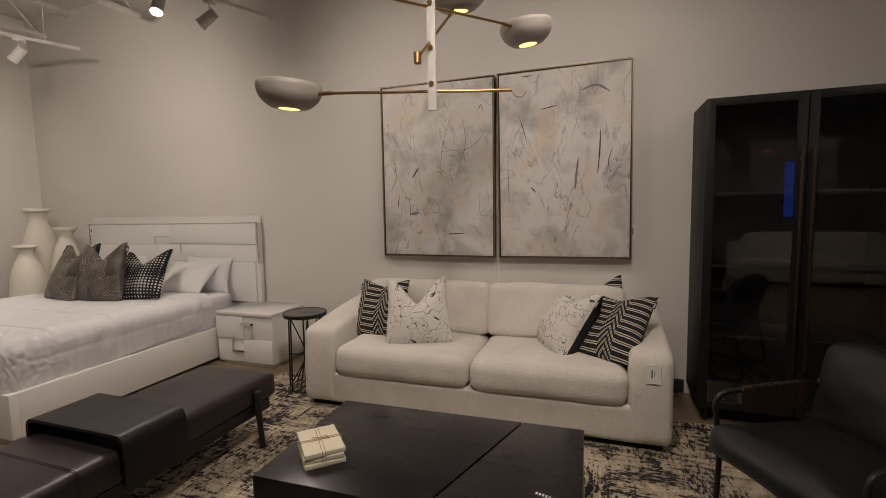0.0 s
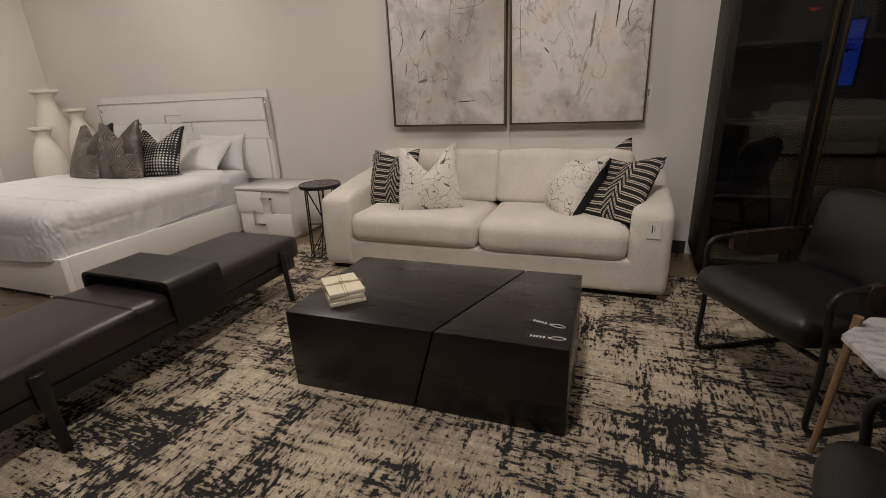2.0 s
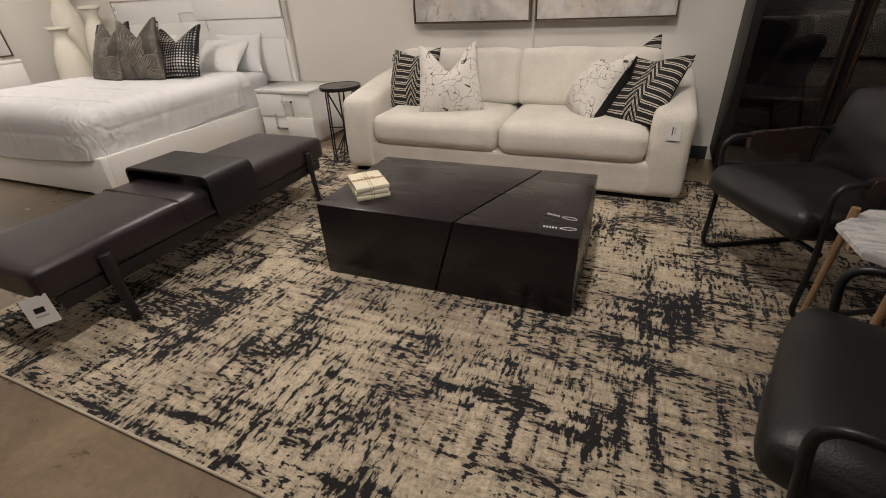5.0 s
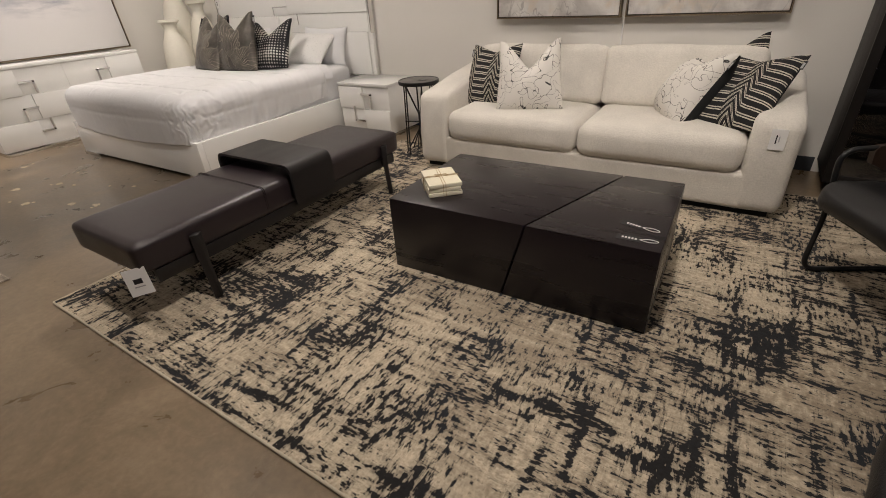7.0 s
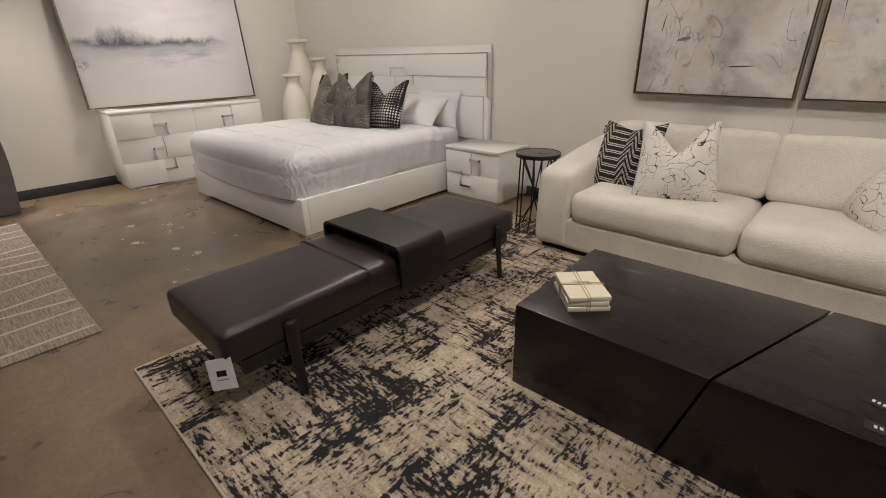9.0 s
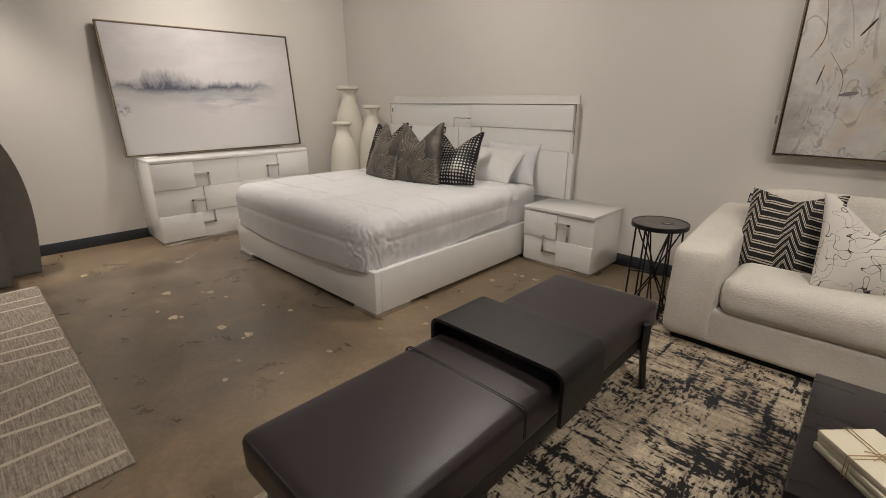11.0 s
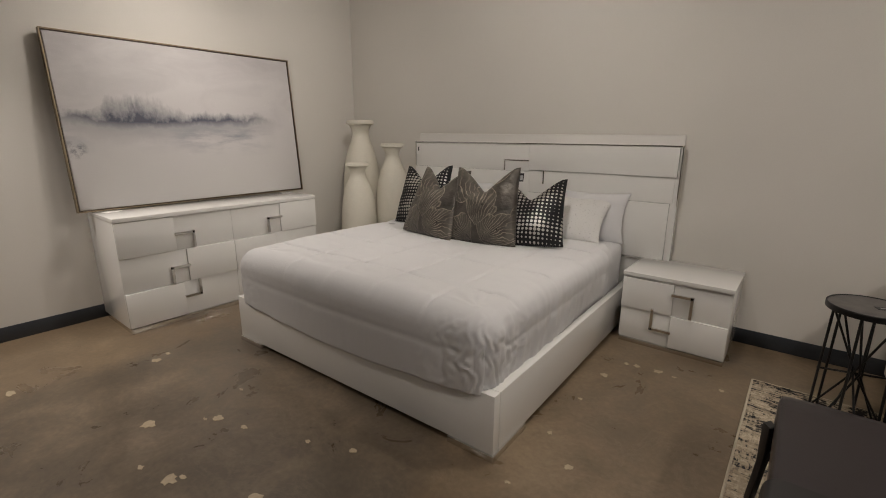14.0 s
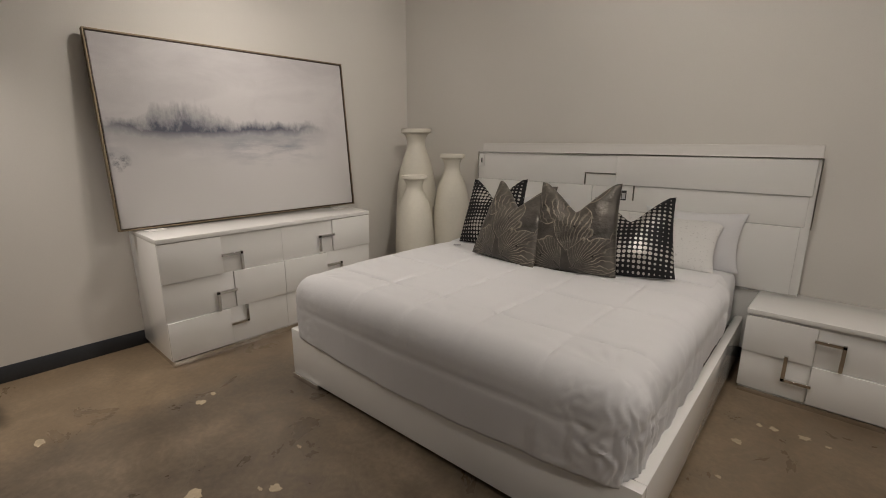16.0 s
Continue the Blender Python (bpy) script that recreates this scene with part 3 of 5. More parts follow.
def slab(name, x0, x1, y0, y1, z0, z1, material, label=""):
    ob = part(name, block(x0, x1, y0, y1, z0, z1), material)
    return tagged(ob, label, kind="structure")


# ---- the room ----
slab("floor", X0 - 0.2, X1 + 0.2, Y0 - 0.2, Y1 + 0.2, -0.12, 0.0, CONCRETE, "stained brown polished concrete floor")
slab("wall_back", X0 - 0.2, X1 + 0.2, Y1, Y1 + 0.2, 0, ZC, WALL, "tall plain off-white painted wall")
slab("wall_left", X0 - 0.2, X0, Y0, Y1, 0, ZC, WALL, "tall plain off-white painted wall")
slab("wall_right", X1, X1 + 0.2, Y0, Y1, 0, ZC, WALL, "plain off-white painted wall")
WX0, WX1, WZ0, WZ1 = 4.75, 5.55, 0.9, 2.5
bm = block(X0 - 0.2, WX0, Y0 - 0.2, Y0, 0, ZC)
box(bm, WX1, X1 + 0.2, Y0 - 0.2, Y0, 0, ZC)
box(bm, WX0, WX1, Y0 - 0.2, Y0, WZ1, ZC)
box(bm, WX0, WX1, Y0 - 0.2, Y0, 0, WZ0)
tagged(part("wall_front", bm, WALL), "off-white wall with one tall window", kind="structure")
slab("ceiling", X0 - 0.2, X1 + 0.2, Y0 - 0.2, Y1 + 0.2, ZC, ZC + 0.1, CEIL, "open ceiling deck painted white")
bm = bmesh.new()
box(bm, X0, 0.82, Y1 - 0.007, Y1, 0.0, 0.102, 0.002)
box(bm, 1.86, X1, Y1 - 0.007, Y1, 0.0, 0.102, 0.002)
tagged(part("baseboard", bm, VINYL), "dark grey vinyl base along the back wall", kind="structure")
bm = block(X0, X0 + 0.007, Y0, Y1 - 0.007, 0.0, 0.102, 0.002)
tagged(part("baseboard", bm, VINYL), "dark grey vinyl base along the side wall", kind="structure")

win = tagged(new("window_1"), "tall narrow window onto blue dusk", kind="structure")
win.matrix_world = pose(0, Y0 - 0.1, 0)
bm = bmesh.new()
for a, b in ((WX0, WX0 + 0.05), (WX1 - 0.05, WX1)):
    box(bm, a, b, -0.04, 0.04, WZ0, WZ1, 0.004)
for a in (WZ0, 1.75, WZ1 - 0.05):
    box(bm, WX0 + 0.05, WX1 - 0.05, -0.04, 0.04, a, a + 0.05, 0.004)
part("window_frame", bm, STEEL, win)
part("pane", block(WX0 + 0.05, WX1 - 0.05, -0.006, 0.006, WZ0 + 0.05, WZ1 - 0.05), GLASS, win).visible_shadow = False
bd = part("backdrop", block(WX0 - 0.6, WX1 + 0.6, Y0 - 0.9, Y0 - 0.85, -0.1, 3.2), DUSK)
tagged(bd, "deep blue evening sky outside", kind="structure")

# open-web joists under the deck
for jx in (-5.6, -4.15, -2.7, -1.25, 0.2, 1.65, 3.1, 4.55):
    j = thing("ceiling_joist", "white painted open-web steel joist under the deck", "joist", (jx, 0, 3.36), group="ceiling joists")
    part("top_chord", block(-0.05, 0.05, Y0, Y1, 0.33, 0.388), WHITEMETAL, j)
    part("bottom_chord", block(-0.04, 0.04, Y0, Y1 - 0.25, 0.0, 0.035), WHITEMETAL, j)
    bm = bmesh.new()
    yy, k = Y1 - 0.3, 0
    while yy > Y0 + 0.4:
        a, b = (0.03, 0.34) if k % 2 == 0 else (0.34, 0.03)
        tube(bm, [(0, yy, a), (0, yy - 0.3, b)], 0.011, 6)
        yy, k = yy - 0.3, k + 1
    part("web", bm, WHITEMETAL, j)


def track_head(at, target, lit=True):
    """A white cylinder spot on a swivel under the track."""
    h = thing("track_spotlight", "white cylindrical track spotlight, lit, some added unseen as fill" if lit else "white track spotlight", "spotlight", at, group="track spotlights")
    d = (Vector(target) - Vector(at)).normalized()
    part("adapter", block(-0.018, 0.018, -0.055, 0.055, 0.10, 0.128, 0.004), WHITEMETAL, h)
    part("stem", tube(bmesh.new(), [(0, 0, 0.10), (0, 0, 0.03)], 0.008, 8), WHITEMETAL, h)
    turn = d.to_track_quat("-Z", "Y").to_matrix().to_4x4()
    bm = lathe(bmesh.new(), [(0.001, 0.055), (0.034, 0.055), (0.04, 0.048), (0.042, -0.075), (0.046, -0.08), (0.046, -0.10), (0.040, -0.10), (0.037, -0.085), (0.001, -0.085)], 24)
    bmesh.ops.transform(bm, matrix=turn, verts=bm.verts)
    part("housing", bm, WHITEMETAL, h)
    bm = lathe(bmesh.new(), [(0.001, -0.0865), (0.0365, -0.0865), (0.0365, -0.089), (0.001, -0.089)], 20)
    bmesh.ops.transform(bm, matrix=turn, verts=bm.verts)
    part("lens", bm, LIT, h, "glowing warm white lens")
    eye = Vector(at) + d * 0.115
    return eye, target


LEAN_X = 0.36  # the tracks run slantwise to the walls
# the last track is out of view, added to carry heads
TRACKS = [(-4.82, 3.71, 6.5), (-2.53, 3.85, 8.0), (-1.44, 3.87, 8.0), (0.9, 3.87, 8.0), (3.6, 3.6, 8.0)]
for tx, ty, tl in TRACKS:
    tr = thing("lighting_track", "white ceiling lighting track hung from the joists", "lighting track", (tx, ty, TRACK_Z), -math.degrees(math.atan(LEAN_X)), "lighting tracks")
    long = tl if tx > -4 else 4.2
    part("rail", block(-0.018, 0.018, -long, 0, 0.0, 0.032, 0.003), WHITEMETAL, tr)
    part("end_cap", block(-0.021, 0.021, 0, 0.02, -0.003, 0.035, 0.004), WHITEMETAL, tr)
    for y in (-0.25, -2.2, -4.0, -6.5):
        if -y < long:
            part("hanger", tube(bmesh.new(), [(0, y, 0.03), (0, y, ZC - TRACK_Z)], 0.004, 6), WHITEMETAL, tr)

HEADS = [
    # track, y, aim, watts, cone
    (1, 3.02, (-2.4, 1.9, 0.3), 72, 118),
    (1, 3.36, (-5.8, 2.2, 0.45), 70, 54),
    (0, 3.29, (-6.3, 2.7, 1.4), 18, 150),
    # heads from here on are unseen, most added to brighten the room
    (1, 1.90, (-4.8, 4.1, 1.5), 92, 134),
    (0, 2.25, (-6.2, 1.8, 0.5), 46, 140),
    (2, 2.60, (-1.0, 4.1, 1.6), 31, 150),
    (3, 2.40, (-0.2, 4.1, 1.3), 35, 150),
    (3, 1.20, (-0.9, 2.0, 0.2), 118, 140),
    # two unseen heads added for pools of light on the bare floor
    (2, 1.20, (-2.9, 0.7, 0.0), 52, 92),
    (0, 0.40, (-5.65, 0.95, 0.0), 165, 74),
    (4, 1.10, (0.6, 3.9, 1.4), 30, 95),
    # rear fill: three unseen heads added behind the camera
    (1, -2.2, (-4.0, -1.5, 0.0), 45, 150),
    (3, -2.6, (0.5, -3.5, 0.0), 55, 160),
    (4, -0.6, (4.6, -0.8, 0.0), 110, 160),
]
for k, y, target, watts, cone in HEADS:
    at = (TRACKS[k][0] - LEAN_X * (TRACKS[k][1] - y), y, TRACK_Z - 0.128)
    eye, aim = track_head(at, target)
    spot(eye, aim, watts, cone, 1.0, 0.09)

# ---- rugs ----
rug = thing("area_rug", "cream rug with charcoal and taupe abstract brush strokes", "rug", (-0.43, 2.14, 0), 0.2)
part("rug_field", block(-1.93, 1.93, -1.455, 1.455, 0.0, 0.011, 0.004), RUG, rug)
bm = bmesh.new()
for a in (-1.455, 1.455):
    tube(bm, [(-1.935, a, 0.006), (1.935, a, 0.006)], 0.006, 8)
for a in (-1.935, 1.935):
    tube(bm, [(a, -1.455, 0.006), (a, 1.455, 0.006)], 0.006, 8)
part("binding", bm, RUGLINE, rug, "pale bound edge")

rug2 = thing("area_rug", "heathered grey-beige rug with crossing cream lines", "rug", (-4.13, -0.93, 0), 1.6)
part("rug_field", block(-1.31, 1.31, -1.55, 1.55, 0.0, 0.010, 0.004), RUG2, rug2)
random.seed(4)
for k in range(12):
    a = -1.24 + 0.22 * k + random.uniform(-0.07, 0.07)
    b = a + random.uniform(-0.75, 0.75)
    if not (-1.29 < a < 1.29 and -1.29 < b < 1.29):
        b = a
        if abs(a) > 1.29:
            continue
    part("woven_line", tube(bmesh.new(), [(a, 1.54, 0.0095), (b, -1.54, 0.0095)], 0.0125, 6, 0.25), RUGLINE, rug2)

# filler patches in the slab
SPOTS = [(-5.3, 1.52), (-5.34, 1.6), (-5.5, 0.87), (-4.45, 1.43), (-4.41, 1.47), (-4.24, 1.52), (-4.57, 1.68), (-3.91, 1.65), (-3.7, 1.74), (-4.32, 1.1),
         (-4.15, 1.15), (-4.12, 1.19), (-3.78, 1.32), (-3.57, 1.4), (-3.55, 1.36), (-3.05, 1.64), (-3.32, 1.24), (-3.04, 1.35), (-3.19, 1.12), (-3.06, 2.01),
         (-3.07, 2.41), (-2.9, 2.25), (-3.0, 3.33), (-2.94, 3.34), (-2.82, 3.35), (-2.73, 3.34), (-3.06, 3.11), (-2.49, 3.35), (-3.07, 2.78), (-4.62, 1.24)]
bm = bmesh.new()
random.seed(9)
for sx, sy in SPOTS:
    r = random.choice((0.014, 0.019, 0.025, 0.032))
    ph, q = random.uniform(0, 6), random.uniform(0.6, 1.0)
    top, low = [], []
    for k in range(14):
        a = 2 * math.pi * k / 14
        rr = r * (1 + 0.75 * noise.noise(Vector((math.cos(a) * 1.7 + ph, math.sin(a) * 1.7, sx))))
        top.append(bm.verts.new((sx + rr * 0.92 * math.cos(a), sy + rr * q * 0.92 * math.sin(a), 0.002)))
        low.append(bm.verts.new((sx + rr * math.cos(a), sy + rr * q * math.sin(a), -0.002)))
    bm.faces.new(top)
    for k in range(14):
        bm.faces.new((low[k], low[(k + 1) % 14], top[(k + 1) % 14], top[k]))
tagged(part("floor_patches", bm, FILL), "pale filler spots in the concrete floor", "floor patches", kind="stuff")


# ---- lounge ----
def sofa(name, label, at, turn, tagcard=True, group=""):
    """2.45 m wide; the origin lies on the floor at the middle of the front."""
    s = thing(name, label, "sofa", at, turn, group)
    w, d, aw = 2.42, 0.93, 0.235
    arm_w = {-1: aw + 0.03, 1: aw}
    split = 0.032  # the cushions meet off the middle
    part("plinth", block(-w / 2 + 0.05, w / 2 - 0.05, 0.05, d - 0.05, 0.0, 0.055), BLACKFAB, s, "recessed black plinth")
    part("base", rounded(w - 0.02, d - 0.02, 0.225, 0.035, 0.0, 15, 0.004, 2.0, (0, d / 2, 0.045)), BOUCLE, s)
    for sx in (-1, 1):
        # arm: upright front, top rising to the back in a soft curve
        bm = rounded(arm_w[sx], d, 0.56, 0.055, 0.0, 17, 0.005, 4 + sx, (sx * (w - arm_w[sx]) / 2, d / 2, 0.046), 0.004)
        for v in bm.verts:
            k = max(0.0, (v.co.z - 0.3) / 0.3)
            f = v.co.y / d
            v.co.z += k * (-0.035 * (1 - f) ** 2 + 0.085 * f)
            v.co.y += 0.025 * k * k * max(0, 1 - 2 * f)
        part("arm", bm, BOUCLE, s)
    part("back", rounded(w - 2 * aw + 0.04, 0.24, 0.69, 0.07, 0.015, 13, 0.006, 9, (0, d - 0.125, 0.046)), BOUCLE, s)
    for i, sx in enumerate((-1, 1)):
        a, b = sorted((sx * (w / 2 - arm_w[sx]), split))
        part("seat_cushion", rounded(b - a - 0.004, 0.67, 0.21, 0.07, 0.022, 17, 0.006, 11 + i, ((a + b) / 2, 0.315, 0.252), 0.006), BOUCLE, s)
        bm = rounded(b - a - 0.003, 0.22, 0.385, 0.045, 0.012, 17, 0.007, 21 + i, (0, 0, 0), 0.018)
        bmesh.ops.transform(bm, matrix=pose((a + b) / 2, 0.60, 0.455, -12), verts=bm.verts)
        part("back_cushion", bm, BOUCLE, s)
        # welt along the front of the seat cushion
        pts = [(a + 0.05, -0.006, 0.298), ((a + b) / 2, -0.017, 0.298), (b - 0.05, -0.006, 0.298)]
        part("welt", tube(bmesh.new(), fillet(pts, 0.3, 8), 0.005, 6), BOUCLE, s)
    if tagcard:
        t = part("price_tag", block(-0.036, 0.036, -0.004, -0.001, -0.055, 0.055), CARD, s, "white card price tag")
        t.matrix_parent_inverse = Matrix.Identity(4)
        t.matrix_basis = pose(w / 2 - 0.11, -0.006, 0.475, 0, 0, 0)
        bars = part("print", block(-0.012, -0.006, -0.0052, -0.0042, -0.022, 0.025), INK, t)
        box_bm = block(0.002, 0.006, -0.0052, -0.0042, -0.012, 0.018)
        part("print", box_bm, INKGREY, t)
    return s


sofa("sofa", "cream boucle two-seat sofa with rounded sloping arms", (-0.580, 3.11, 0), 0.6)


def pillow(name, label, size, thick, material, m, chop=0.09, seed=0.0, back=None, tag=False, tag_side=1, group=""):
    bm = pillow_mesh(size, size, thick, chop, seed)
    ob = part(name, bm, material)
    if back is not None:
        ob.data.materials.append(back)
        for p in ob.data.polygons:
            if p.center.y > 0.004:
                p.material_index = 1
    tagged(ob, label, "cushion", group)
    ob.matrix_world = m
    if tag:
        t = part("tag", block(-0.014, 0.014, -0.001, 0.001, -0.055, 0.0), INK, ob, "small black swing tag")
        t.matrix_basis = pose(tag_side * size * 0.475, -0.004, size * 0.93, 0, 0, 0)
        part("print", block(-0.009, 0.009, -0.0018, -0.0012, -0.047, -0.014), INKGREY, t)
    return ob


def prop(x, y, z, back, roll, turn):
    """Base point, then degrees: leaning back, rolled in its own plane, turned about the upright."""
    return pose(x, y, z, 0, 0, turn) @ pose(0, 0, 0, back) @ pose(0, 0, 0, 0, roll)


pillow("throw_pillow", "black pillow with cream chevron stripes, chopped top", 0.45, 0.15, CHEVRON, prop(-1.36, 3.42, 0.447, -24, -3, -10), 0.05, 1, tag=True, tag_side=-1, group="chevron pillows")
pillow("throw_pillow", "off-white pillow with black line drawing, chopped top", 0.475, 0.17, DRAWN, prop(-0.957, 3.30, 0.462, -20, -2, 19), 0.20, 2, BLACKFAB)
pillow("throw_pillow", "off-white line-drawn pillow with black back, turned sideways", 0.49, 0.27, DRAWN, prop(-0.088, 3.50, 0.428, -33, -1, -66), 0.17, 3, BLACKFAB, tag=True)
pillow("throw_pillow", "black pillow with cream chevron stripes, leaning in the corner", 0.46, 0.15, CHEVRON, prop(0.235, 3.63, 0.455, -20, -12, -5), 0.10, 4, group="chevron pillows")
pillow("throw_pillow", "black chevron pillow propped on the sofa arm", 0.48, 0.15, CHEVRON, prop(0.225, 3.315, 0.462, -42, -6, -36), 0.04, 5, BLACKFAB, tag=True, group="chevron pillows")


def coffee_table():
    t = thing("coffee_table", "espresso wood block coffee table split by a slanted groove", "coffee table", (-0.42, 2.145, 0.011), 1.8)
    w, d, h = 1.225, 0.72, 0.381
    # the groove slants across the top and down the front
    def halves(sign):
        bm = bmesh.new()
        gf, gb = 0.088, 0.335
        g = 0.004 * sign
        ft, bt = gf + g, gb + g
        fl, bl = ft - 0.105, bt - 0.105
        x = sign * w / 2
        co = [(x, -d / 2, 0), (fl, -d / 2, 0), (bl, d / 2, 0), (x, d / 2, 0), (x, -d / 2, h), (ft, -d / 2, h), (bt, d / 2, h), (x, d / 2, h)]
        v = [bm.verts.new(c) for c in co]
        for f in ((0, 1, 2, 3), (4, 5, 6, 7), (0, 1, 5, 4), (1, 2, 6, 5), (2, 3, 7, 6), (3, 0, 4, 7)):
            bm.faces.new([v[i] for i in f])
        bmesh.ops.recalc_face_normals(bm, faces=bm.faces)
        bmesh.ops.bevel(bm, geom=bm.edges[:], offset=0.004, segments=2, affect="EDGES", profile=0.5)
        return bm
    part("left_block", halves(-1), ESPRESSO, t)
    part("right_block", halves(1), ESPRESSO, t)
    return t


coffee_table()

books = thing("book_bundle", "three cream paper-wrapped books tied with twine", "books", (-0.857, 1.985, 0.392), 43)
for i, (w, d, z, a) in enumerate(((0.165, 0.225, 0.0, 1.5), (0.160, 0.220, 0.022, -1.0), (0.162, 0.222, 0.043, 2.5))):
    bm = block(-w / 2, w / 2, -d / 2, d / 2, z, z + 0.0205, 0.003)
    bmesh.ops.transform(bm, matrix=pose(0, 0, 0, 0, 0, a), verts=bm.verts)
    part("book", bm, PAPER, books)
bm = bmesh.new()
for dx in (-0.008, 0.004):
    tube(bm, fillet([(dx, -0.116, 0.0), (dx, -0.116, 0.0655), (dx, 0.116, 0.0655), (dx, 0.116, 0.0)], 0.004, 3), 0.0013, 6)
    tube(bm, fillet([(-0.087, dx, 0.0), (-0.087, dx, 0.066), (0.087, dx, 0.066), (0.087, dx, 0.0)], 0.004, 3), 0.0013, 6)
tube(bm, fillet([(-0.03, 0.02, 0.067), (0, 0, 0.071), (0.03, 0.018, 0.067), (0.038, -0.012, 0.067), (0, 0, 0.070), (-0.035, -0.015, 0.067)], 0.012, 4), 0.0012, 6)
part("twine", bm, TWINE, books, "thin natural twine, tied in a bow")

for i, (tx, ty, ta) in enumerate(((0.075, 1.868, 2), (0.065, 1.985, -14))):
    tg = thing("swing_tag", "small black card tag with white print and cord", "tag", (tx, ty, 0.3925), ta, "tags on the coffee table")
    part("card", block(-0.045, 0.045, -0.022, 0.022, 0, 0.0015), INK, tg)
    for k in range(5):
        part("print", block(-0.026 + 0.012 * k, -0.019 + 0.012 * k, -0.006, 0.007, 0.0015, 0.0021), CARD, tg)
    loop = [(0.04, 0, 0.0015), (0.075, 0.018, 0.002), (0.115, 0.006, 0.002), (0.08, -0.012, 0.002), (0.042, -0.002, 0.0015)]
    part("cord", tube(bmesh.new(), fillet(loop, 0.02, 4), 0.0014, 6), CARD, tg, "thin white cord")


def bench():
    b = thing("upholstered_bench", "long dark brown leather bench with black wooden tray", "bench", (-1.955, 1.775, 0.0), 0.8)
    L, W = 1.84, 0.57
    bm = rounded(W, L, 0.145, 0.032, 0.012, 17, 0.003, 3, (0, 0, 0.262))
    part("seat", bm, BENCH_LEATHER, b)
    for y in (-0.245, -0.235):
        bm = tube(bmesh.new(), fillet([(-W / 2 - 0.001, y, 0.30), (-W / 2 - 0.001, y, 0.4175), (W / 2 + 0.001, y, 0.4175), (W / 2 + 0.001, y, 0.30)], 0.03, 5), 0.0025, 6)
        part("seam", bm, BENCH_LEATHER, b)
    part("frame", block(-0.24, 0.24, -0.86, 0.86, 0.222, 0.268, 0.005), BLACKWOOD, b)
    for sx in (-1, 1):
        part("side_rail", block(sx * 0.262 - 0.014, sx * 0.262 + 0.014, -0.86, 0.86, 0.200, 0.266, 0.005), BLACKWOOD, b)
        for y in (-0.655, 0.735):
            bm = tube(bmesh.new(), fillet([(sx * 0.298, y, 0.355), (sx * 0.298, y, 0.22), (sx * 0.318, y, 0.012)], 0.03, 4), 0.032, 4, 0.75, 0.024)
            bmesh.ops.bevel(bm, geom=bm.edges[:], offset=0.003, segments=1, affect="EDGES")
            part("leg", bm, BLACKWOOD, b)
            part("bracket", block(min(sx * 0.24, sx * 0.30), max(sx * 0.24, sx * 0.30), y - 0.018, y + 0.018, 0.215, 0.25, 0.003), BLACKWOOD, b)
    # bent-ply tray that straddles the seat
    y0, y1, th = -0.085, 0.22, 0.014
    outer = fillet([(-0.305, 0, 0.30), (-0.305, 0, 0.487), (0.33, 0, 0.487), (0.33, 0, 0.27)], 0.055, 8)
    inner = fillet([(-0.305 + th, 0, 0.30), (-0.305 + th, 0, 0.487 - th), (0.33 - th, 0, 0.487 - th), (0.33 - th, 0, 0.27)], 0.043, 8)
    outline = [(p.x, p.z) for p in outer] + [(p.x, p.z) for p in reversed(inner)]
    bm = prism(bmesh.new(), outline, "y", y0, y1)
    part("tray", bm, BLACKWOOD, b, "bent black wooden tray over the seat", 25)
    t = part("price_tag", block(-0.05, 0.05, -0.0012, 0.0012, -0.062, 0.058), CARD, b, "white card price tag")
    t.matrix_basis = pose(0.265, -0.935, 0.250, 0, 0, 42) @ pose(0, 0, 0, -14, -10)
    part("print", block(-0.018, 0.02, -0.0022, -0.0014, -0.01, 0.012), INK, t)
    part("print", block(-0.022, 0.024, -0.0022, -0.0014, -0.026, -0.021), INKGREY, t)
    return b


bench()


